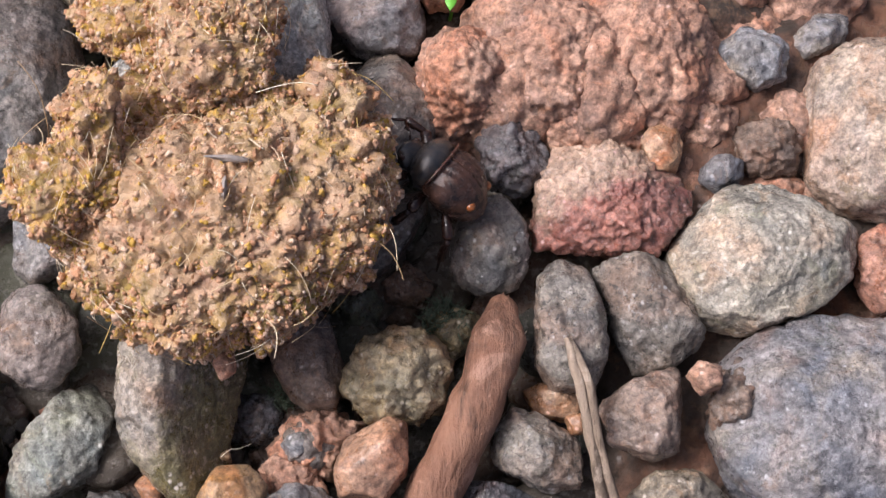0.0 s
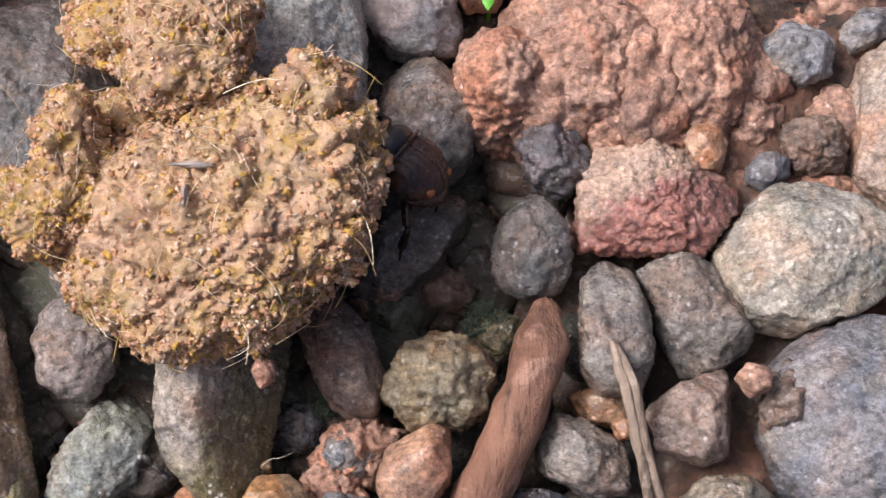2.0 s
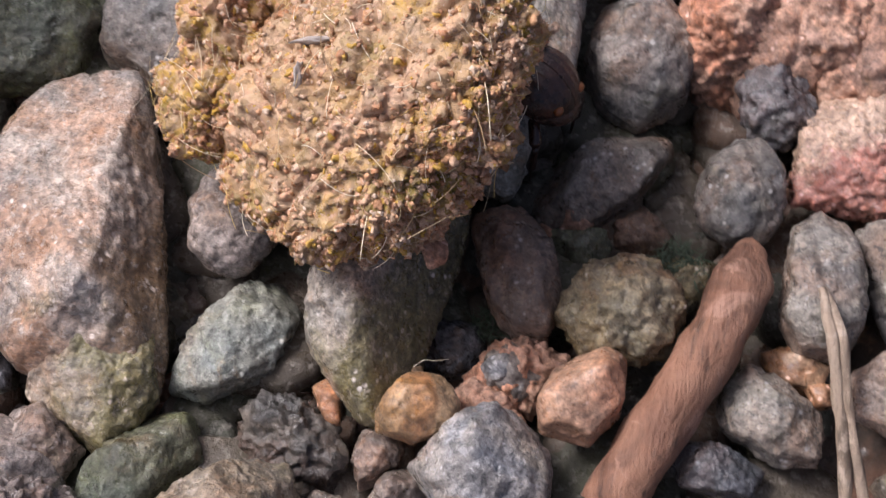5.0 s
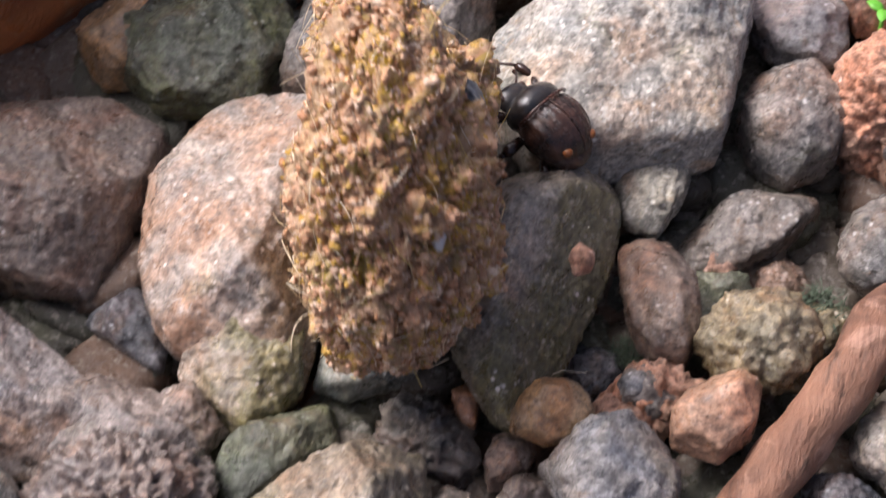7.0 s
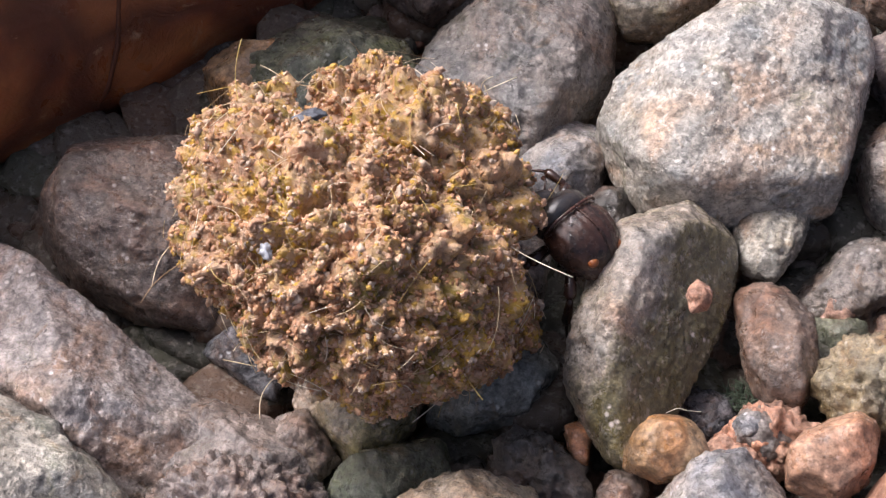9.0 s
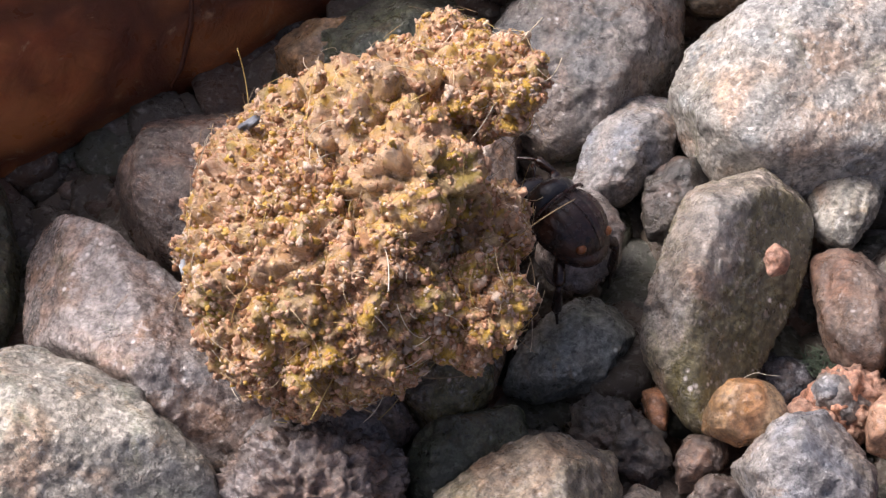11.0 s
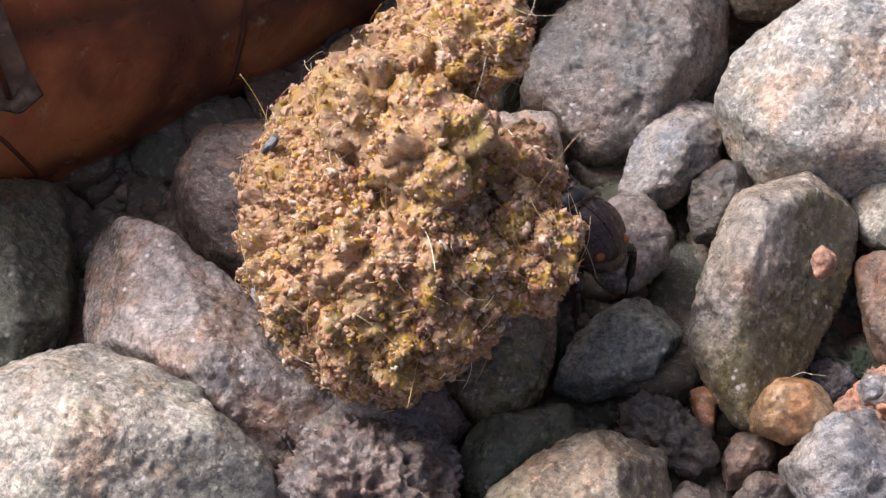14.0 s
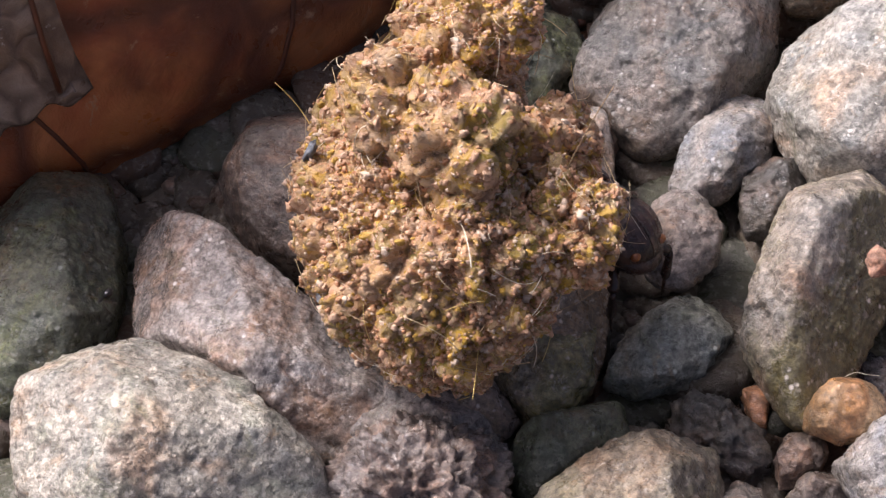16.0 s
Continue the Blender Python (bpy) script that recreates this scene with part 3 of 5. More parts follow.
stone("plain grey gravel stone bedded in soil", "grey", 13.5, 14.7, -1, 4, ((-118, 4.8), (-82, 4.7), (-28, 4.3), (1, 3.9), (48, 4.6), (109, 4.9), (159, 3.8), (179, 4.1)), 18, sharp=8)
stone("olive-grey knobbly stone among gravel", "olive", 4.8, 2.5, 0, 4, ((-144, 4.6), (-91, 4), (-56, 4.3), (-9, 4.5), (37, 4.6), (85, 4.2), (117, 4.1), (150, 4.3)), 19, rough=1.8, fine=True)
stone("small olive-grey knobbly stone among gravel", "olive", 10.1, 7.6, -4, -2, ((-168, 2.3), (-137, 2.1), (-53, 2.2), (-13, 2.2), (72, 2.1), (107, 2.1)), 20)
stone("smooth peach-coloured flat stone among gravel", "peach", 2.5, -5.1, 0, 4, ((-169, 3.6), (-98, 3.5), (-38, 2.9), (1, 3.1), (76, 4), (119, 2.9), (158, 3)), 21, rough=0.4)
stone("small smooth ochre-yellow pebble among gravel", "ochre", -9.9, -8.0, 0, 3, ((-172, 3.1), (-100, 2.6), (-62, 2.4), (-5, 2.9), (44, 3), (94, 2.6), (148, 2.5)), 22, rough=0.4)
stone("small plain grey gravel stone bedded in soil", "grey", -3, -3, -3, 0, ((-166, 2.4), (-113, 2.3), (-54, 2.4), (9, 2.3), (80, 2.2), (148, 2.4)), 23)
stone("small crumb of dry reddish-brown clay", "clay", -4.7, -6.1, -3, -1, ((-166, 2.3), (-85, 1.9), (21, 2.4), (63, 1.8), (145, 2.7)), 24, rough=1.8)
stone("small charcoal granular stone among gravel", "dark", -8.3, 0.2, -7, -5, ((-179, 2.6), (-102, 2.5), (-69, 2.4), (0, 2.6), (71, 2.4), (127, 2.5)), 25)
stone("small charcoal granular stone among gravel", "dark", 13.4, -8.6, -3, -1, ((-155, 2.9), (-91, 1.8), (-25, 3.2), (65, 2), (81, 1.8), (152, 3.1)), 26)
stone("small rough brown stone among gravel", "brown", 40.2, 24.5, -1, 1, ((-155, 2.8), (-83, 2.5), (-14, 3), (65, 2.5), (117, 2.7)), 27, rough=2.0)
stone("small blue-grey gravel stone with brownish stains", "blue", 46.2, 35.9, -1, 2, ((-140, 3.1), (-66, 1.7), (-16, 2.4), (90, 2.1), (134, 1.7)), 28)
stone("large long green-grey rock leaning in gravel", "greyg", -13.7, 3.7, 0, 7, ((-176, 6.2), (-140, 8.8), (-128, 9.9), (-74, 12.7), (-12, 5.9), (-6, 5.3), (4, 5.7), (29, 8.8), (92, 12.4), (138, 8.9), (168, 6)), 29, cuts=((-14, 36, 2.4),))
stone("pale green-grey speckled flat stone", "moss2", -25.4, -2.6, -4.8, -1.2, ((-95, 5.1), (-59, 3.6), (-15, 3.7), (31, 5.3), (118, 4.3), (142, 3), (169, 3.9)), 30)
stone("mauve-grey stone partly under others", "wet2", -27.5, 6.8, -1.5, 2, ((-174, 3.7), (-136, 4.8), (-94, 5), (-39, 4.5), (8, 3.9), (39, 4.4), (96, 5), (150, 4.6)), 31, sharp=8)
stone("large cream quartz rock with rusty stains", "quartz", -39.9, 3.6, -2, 3, ((-176, 9), (-149, 8.7), (-138, 9.2), (-110, 12.2), (-59, 15.9), (3, 8.8), (15, 7), (26, 8.6), (102, 14.8), (132, 13.2), (161, 10.6)), 32, rough=0.9)
stone("large long glossy mauve-grey rock with rusty flank", "wet", -59.1, -13.5, -2, 4, ((-156, 12.2), (-148, 10.7), (-106, 6.1), (-73, 11.1), (4, 18.5), (66, 5.3), (79, 6.9), (132, 18.2)), 33, rough=0.8)
stone("large pale granite rock with coarse dark grains", "pale2", -61.1, -28, 1, 8, ((-173, 12.4), (-144, 11.3), (-136, 11), (-85, 8.8), (-57, 9.9), (23, 13.4), (57, 9.7), (80, 8.4), (84, 8.5), (112, 11.1), (149, 12.2)), 34, sharp=60, rough=0.8, cuts=((-42, 48, 6.4),))
stone("knobbly pitted grey-brown stone", "warty", -40.5, -23.3, -2, 3, ((-144, 7.2), (-86, 5.4), (-60, 5.5), (14, 6.9), (33, 7), (100, 5.3), (123, 5.7), (163, 6.8)), 35, rough=3.2, fine=True)
stone("olive-brown dull stone partly under others", "olive2", -31, -14.6, -5, -1, ((-150, 5.2), (-102, 5.9), (-37, 2.8), (25, 5), (76, 5.8), (137, 3.1), (167, 3.5)), 36)
stone("tan beige gravel stone bedded in soil", "tan", -24.2, -22, -1, 4, ((-133, 9.6), (-80, 6.4), (-44, 6), (9, 7.2), (26, 8.4), (98, 7.9), (127, 5.6), (141, 5.3), (160, 6.4)), 37)
stone("black-brown rough stone in a gap", "dark2", -19.6, -10.2, -5, -2, ((-132, 3.3), (-106, 2.7), (-29, 4.7), (27, 3.4), (61, 3), (92, 3.4), (158, 4.2)), 38, rough=2.2, fine=True)
stone("small glossy orange-brown pebble on gravel", "orange", -17.2, -7.1, -4, -1, ((-149, 0.8), (-100, 1.7), (8, 1), (41, 1), (132, 1.7)), 39, "pebble", rough=0.5)
stone("small pinkish brown angular gravel stone", "pink2", -12.7, -10.8, -4, -1, ((-155, 2.1), (-62, 2), (-15, 1.8), (32, 2.2), (106, 2.1), (173, 1.8)), 40, "pebble")
stone("pale blue-grey speckled stone among gravel", "bluep", -4, -12.4, -1, 4, ((-140, 4.5), (-134, 4.6), (-74, 5.5), (-33, 5), (0, 4.7), (48, 5.1), (83, 5.3), (133, 4.8), (145, 5)), 41)
stone("small purplish brown smooth gravel stone", "brown2", -10.6, -13.6, -4, -1, ((-112, 2.3), (-74, 1.7), (-27, 2), (42, 2.2), (127, 1.7), (162, 1.9)), 42, "pebble")
stone("small plain grey gravel stone bedded in soil", "grey", -15.9, -17.5, -4, -1, ((-164, 1.8), (-105, 3), (-25, 2.2), (22, 2), (87, 3), (165, 2.1)), 43)
stone("rough brown stone among gravel", "brown", -3.9, 5.7, -2, 1, ((-161, 2.8), (-134, 3.7), (-86, 5.7), (-11, 4.2), (22, 3), (40, 3.3), (94, 5.5), (144, 5.6)), 44)
stone("plain grey gravel stone bedded in soil", "grey", 2.2, 16.4, -5, -2, ((-144, 6.6), (-86, 4.6), (-49, 3.2), (-31, 3.4), (15, 6.4), (109, 3.8), (127, 2.9), (141, 3.4)), 45)
stone("pale grey angular stone with dark grains", "pale", -6.4, 16.5, -2, 0, ((-163, 2.8), (-110, 3.9), (-21, 2.6), (0, 2.7), (87, 3.8), (130, 3.1)), 46)
stone("large flat pale grey rock with bright crystals", "pale3", -11.1, 28.7, 1, 8, ((-143, 13.4), (-128, 13.8), (-90, 12.9), (-72, 11.5), (-59, 11.7), (-1, 9.9), (0, 10), (26, 13.5), (101, 12.9), (112, 11.4), (129, 10.2), (149, 9.9), (154, 10.1), (178, 12.2)), 47, sharp=60, rough=0.7)
stone("plain grey gravel stone bedded in soil", "grey", 4.2, 28, -3, 2, ((-158, 4.8), (-119, 5.8), (-51, 5.6), (-11, 4.7), (30, 4.8), (59, 5.7), (136, 5.4), (163, 4.7)), 48)
stone("blue-grey gravel stone with brownish stains", "blue", 3.2, 39.2, -2, 2, ((-137, 4.4), (-99, 4.6), (-23, 5.4), (10, 4.4), (76, 4.7), (116, 5), (176, 5.2)), 49)
stone("small pale grey angular stone with dark grains", "pale", 4.3, 45, -2, 2, ((-117, 2.4), (-78, 2.4), (16, 2.4), (82, 2.5), (152, 2.5)), 50)
stone("tan beige gravel stone bedded in soil", "tan", -23.5, 43.8, -2, 3, ((-124, 5.1), (-78, 4.8), (-44, 4.9), (2, 6.2), (79, 4.2), (121, 5.4), (178, 5.6)), 51)
stone("crumb of dry reddish-brown clay", "clay", -13.4, 46, -1, 4, ((-180, 3.7), (-145, 3.8), (-67, 5.9), (-3, 3.6), (19, 3.5), (102, 5.5)), 52)
stone("pale grey angular stone with dark grains", "pale", -7.2, 47.9, -2, 2, ((-169, 2.4), (-120, 3.4), (-57, 3.8), (12, 2.3), (102, 3.6)), 53)
stone("pinkish brown angular gravel stone", "pink2", -1.1, 50.6, -2, 2, ((-163, 2.8), (-90, 4.2), (-13, 2.9), (20, 3.1), (117, 3.6)), 54)
stone("crumb of dry reddish-brown clay", "clay", 8.4, 46.9, -1, 4, ((-154, 3.6), (-78, 7.6), (-15, 5.1), (22, 4.2), (64, 5.6), (128, 6.9)), 55, rough=2.2, fine=True)
stone("small plain grey gravel stone bedded in soil", "grey", 14.9, 42.6, -3, 1, ((-159, 2.6), (-78, 2.2), (10, 2.4), (86, 2.5), (128, 2.4)), 57)
stone("large plain grey gravel stone bedded in soil", "grey", -33.5, 29.7, -3, 3, ((-178, 8.9), (-120, 11), (-60, 10.5), (-25, 7.8), (-12, 7.9), (18, 10.4), (85, 11.2), (128, 9), (156, 8.5)), 58)
stone("pale blue-grey speckled stone among gravel", "bluep", -26.3, 19.5, -3, 0, ((-121, 7.5), (-66, 5.5), (-27, 3.8), (-2, 4), (43, 6.2), (119, 5.6), (165, 3.4), (175, 3.6)), 59)
stone("black-brown rough stone in a gap", "dark2", -21, 14.7, -3, 0, ((-173, 2.6), (-155, 3.1), (-75, 4.1), (-35, 2.8), (5, 2.8), (75, 3.8), (138, 3.3)), 60)
stone("large purplish brown smooth gravel stone", "brown2", -59.6, 5.1, -3, 2, ((-142, 9.8), (-97, 9.6), (-80, 10.2), (-10, 9.9), (-5, 9.7), (15, 10.5), (65, 11), (103, 9), (121, 9.8), (179, 11.5)), 62)
stone("large dark greenish stone in the shade", "olive2", -81.8, -12.1, -4, 1, ((-169, 6.7), (-127, 9.3), (-31, 9.8), (-15, 8.5), (27, 7), (39, 8), (122, 11.9), (166, 8.9)), 63)
stone("small pinkish brown angular gravel stone", "pink2", -38.7, 19.8, -6, -3, ((-147, 1.8), (-93, 3.3), (-4, 2.4), (24, 2), (110, 2.9)), 64)
stone("smooth ochre-yellow pebble among gravel", "ochre", -56.8, 24.5, -5, 0, ((-137, 5.6), (-70, 4.2), (-9, 5.2), (53, 6), (99, 4.4), (124, 4.3), (164, 5.6)), 65)
stone("cream stone with rusty stains and painted-in olive shade", "rusty", -36, -6.4, -4, 0, ((-139, 5.8), (-117, 5.5), (-27, 5.6), (13, 4.7), (60, 6), (113, 6.4), (178, 4.8)), 66)
stone("charcoal granular stone among gravel", "dark", -47.2, -5.5, -5, -3, ((-112, 2.2), (-107, 2.3), (13, 3.3), (43, 2.3), (106, 3.6), (155, 3.6)), 67)
stone("small mauve-grey stone partly under others", "wet2", -38.7, -13.4, -4, -1, ((-153, 2.1), (-115, 2.3), (-25, 2.9), (48, 2), (106, 2.9)), 68)
stone("large dark greenish stone in the shade", "olive2", -51.4, 25.6, -4, 1, ((-175, 9), (-120, 8), (-74, 7.8), (-20, 8.6), (28, 8.7), (92, 7.6), (123, 7.9)), 69)
stone("purplish brown smooth gravel stone", "brown2", -47, 43.4, -4, 1, ((-146, 4.7), (-111, 5), (-36, 5.6), (20, 4.6), (95, 5.1), (155, 5.6)), 70)
stone("tiny crumb of red clay resting on a rock", "clay", -10.1, 2.3, 6.5, 8, ((-152, 0.9), (-63, 1.1), (5, 0.9), (68, 1.1), (155, 1)), 71, "pebble", rough=0.6)
stone("mauve-grey stone partly under others", "wet2", -45.6, -15.9, -4, -1, ((-145, 7.5), (-94, 4.4), (-73, 3.7), (4, 8.7), (71, 5), (96, 3.8), (128, 5.4)), 72, rough=0.8)
stone("crumb of dry reddish-brown clay", "clay", -2.5, -3, -3.5, -0.5, ((-155, 3.8), (-101, 3.1), (-68, 2.8), (-12, 3.6), (65, 3.2), (103, 2.9), (149, 3.3)), 73, rough=2.6, fine=True)

stone("pinkish crumb of clay stuck on a stone", "clay", 0.3, 12.2, -5.2, -3.2, ((-160, 1.4), (-95, 1.1), (-30, 1.5), (35, 1.2), (100, 1.3)), 74, "pebble", rough=1.4)
stone("pinkish crumb of clay stuck on a stone", "clay", -1.6, 10.9, -6.2, -4.4, ((-150, 0.9), (-70, 0.8), (0, 1.0), (80, 0.9)), 75, "pebble", rough=1.2)
stone("tiny ochre-yellow pebble beside a rock", "ochre", -10.9, -4.0, -3.4, -1.6, ((-160, 0.8), (-80, 0.6), (10, 0.8), (90, 0.7)), 76, "pebble", rough=0.5)
stone("small pale grey pebble in reddish clay", "bluep", -4.1, -3.4, -1.6, 0.6, ((-150, 1.3), (-80, 1.1), (-10, 1.4), (60, 1.2), (130, 1.2)), 77, "pebble")
stone("tiny amber pebble among speckled stones", "orange", 21.2, -1.6, -2.5, -0.6, ((-160, 1.1), (-80, 0.9), (10, 1.2), (95, 1.0)), 78, "pebble", rough=0.5)
stone("small olive-brown pebble in the shade", "olive2", 1.2, 10.4, -6.4, -3.6, ((-150, 2.6), (-90, 2.0), (-20, 2.4), (40, 2.2), (120, 2.5)), 79)
stone("small dark brown pebble in the shade", "brown", 6.0, 12.4, -6.2, -3.8, ((-160, 2.2), (-100, 1.8), (-30, 2.3), (50, 2.0), (130, 1.9)), 80)


# ---- red clay clod ----
def clay_clod():
    clod = tagged(new("clay_clod"), "crumbly lump of dry reddish-brown clay lying on gravel", "clod")
    clod.location = (0.022, 0.031, GROUND * MM)
    for k, (x, y, top, a, b, turn) in enumerate(((11.8, 30.8, 5.5, 4.9, 5.2, 10), (20.2, 32.6, 6.5, 6.2, 6.4, -8), (29.2, 33.4, 6.5, 6.0, 8.0, 6), (24.8, 26.6, 3.5, 6.5, 4.2, 0), (34.5, 27.6, 2.5, 3.6, 3.4, 30), (24.5, 40.5, 1.0, 6.5, 4.5, 0), (38.5, 35.5, 0.5, 6.5, 5.0, 20), (42.5, 28.0, -0.5, 6.0, 4.5, -20), (36.5, 41.5, 2.5, 6.5, 4.5, 10), (46.5, 40.5, 1.5, 5.5, 4.0, 0), (31.0, 20.5, -2.0, 3.0, 2.5, 0), (16.0, 30.0, 4.6, 5.0, 5.5, 0), (17.5, 36.5, 5.0, 5.5, 5.0, 0), (34.6, 32.0, 2.6, 4.4, 5.0, 0), (34.0, 22.4, -1.3, 5.0, 3.4, 0), (40.5, 20.6, -1.6, 5.5, 3.0, 8), (45.0, 21.0, -1.8, 3.5, 4.0, 0), (43.5, 33.5, -0.2, 4.0, 4.0, 0), (24.5, 31.0, 5.8, 5.5, 7.5, 0))):
        ways, faces = ball_of(5 if k > 3 else 6)
        c, s = math.cos(radians(turn)), math.sin(radians(turn))
        points = ways * np.array((a, b, 8.0))
        points = np.stack([points[:, 0] * c - points[:, 1] * s, points[:, 0] * s + points[:, 1] * c, points[:, 2]], 1)
        rise = fractal(points, 0.16, 3, k) * 1.0 + (clods(points, 0.2, k) - 0.7) * 0.4 + lumps(points, 0.5, k + 3) * 0.45 + lumps(points, 1.1, k + 4) * 0.4 + lumps(points, 2.2, k + 6) * 0.22 + fractal(points, 1.2, 4, k + 5) * 0.4
        points = points + ways * rise[:, None]
        points += np.array((x - 22, y - 31, top - 8.6 - GROUND))
        part("lump", mesh_of("lump", points * MM, faces, ROCKS["clay"]), clod)
    return clod


clay_clod()


# ---- wood bits ----
def stick():
    path = glide(((14.3, 9.3, 0.5), (13.7, 5.6, 1.4), (12.1, 0.7, 1.2), (9.4, -4.7, 0.2), (6.5, -10.5, -1.5), (5.4, -13.0, -2.5)), 7)
    radii = [1.0 + 1.35 * min(1, i / 7) for i in range(len(path))]
    base = Vector((0.010, -0.002, -0.003))
    ob = tagged(new("stick"), "short thick reddish-brown stick wedged among gravel stones", "stick")
    ob.location = base
    points, faces = tube([(p - Vector((10, -2, -3))) * MM for p in path], [r * MM for r in radii], 26, 0.16, 3)
    part("shaft", mesh_of("shaft", points, faces, BARK), ob)
    rng = random.Random(4)
    for k in range(6):
        a = k * 1.05
        foot = path[0] + Vector((0.55 * math.cos(a), -0.6, 0.5 * math.sin(a)))
        tip = foot + Vector((rng.uniform(-0.1, 0.4), rng.uniform(0.7, 1.3), rng.uniform(-0.1, 0.2)))
        points, faces = tube([(foot.lerp(tip, t) - Vector((10, -2, -3))) * MM for t in (0, 0.5, 1)], [0.3 * MM, 0.22 * MM, 0.05 * MM], 7, 0.2, k)
        part("splinter", mesh_of("splinter", points, faces, BARK), ob, "frayed splinter at the broken end")
    return ob


def stalk():
    ob = tagged(new("dry_stalk"), "split dry straw-coloured plant stalk lying over stones", "stalk")
    ob.location = (0.0215, -0.002, 0.001)
    for k, (dx, r) in enumerate(((-0.45, 0.5), (0.35, 0.42))):
        path = glide(((19.7 + dx * 0.3, 5.0, 3.4), (20.9 + dx, 1.2, 3.6), (21.6 + dx * 0.8, -3.0, 2.8), (22.4 + dx, -6.8, 2.0), (23.6 + dx * 2, -12.0, 0.6)), 6)
        points, faces = tube([(p - Vector((21.5, -2, 1))) * MM for p in path], [r * MM * (0.55 + 0.45 * min(1, i / 5)) for i in range(len(path))], 9, 0.4, k)
        part("strand", mesh_of("strand", points, faces, STALK), ob)
    return ob


stick()
stalk()


# ---- moss and loose fibres ----
def moss_tuft(x, y, z, reach, count, seed):
    rng = random.Random(seed)
    strands = []
    for k in range(count):
        a, d = rng.uniform(0, 6.28), reach * math.sqrt(rng.random())
        foot = Vector((d * math.cos(a), 0.8 * d * math.sin(a), rng.uniform(-0.5, 0.1)))
        lean = Vector((rng.uniform(-1, 1), rng.uniform(-1, 1), rng.uniform(0.1, 0.7))).normalized() * rng.uniform(0.5, 1.4)
        curl = Vector((rng.uniform(-0.4, 0.4), rng.uniform(-0.4, 0.4), -0.2))
        strands.append(tube([(foot + lean * t + curl * t * t) * MM for t in (0, 0.35, 0.7, 1)], [0.06 * MM, 0.05 * MM, 0.04 * MM, 0.02 * MM], 5))
    points, faces = joined(strands)
    ob = new("moss_tuft", mesh_of("moss_tuft", points, faces, MOSS))
    ob.location = (x * MM, y * MM, z * MM)
    return tagged(ob, "dark green-grey tuft of fine moss between stones", "moss", kind="stuff")


def loose_fibre(points, radius):
    path = glide(points, 7)
    base = Vector(points[0])
    mesh = tube([(p - base) * MM for p in path], [radius * MM] * len(path), 6)
    ob = new("loose_fibre", mesh_of("loose_fibre", *mesh, FIBRE))
    ob.location = base * MM
    return tagged(ob, "thin pale dry fibre lying over pebbles", "fibre", "loose fibres")


moss_tuft(9.2, 8.4, -2.3, 2.2, 240, 3)
moss_tuft(-5.5, 2.2, -5.6, 1.6, 140, 5)
loose_fibre(((-10.8, -4.4, -0.4), (-10.0, -3.8, -0.3), (-9.2, -3.7, -0.4), (-8.2, -3.2, -0.9)), 0.025)
loose_fibre(((2.2, 5.2, -1.4), (4.0, 6.4, 0.6), (6.8, 5.8, 0.4)), 0.035)
loose_fibre(((16.4, 6.4, 0.6), (15.4, 5.2, 0.4), (14.8, 5.8, 0.8)), 0.06)


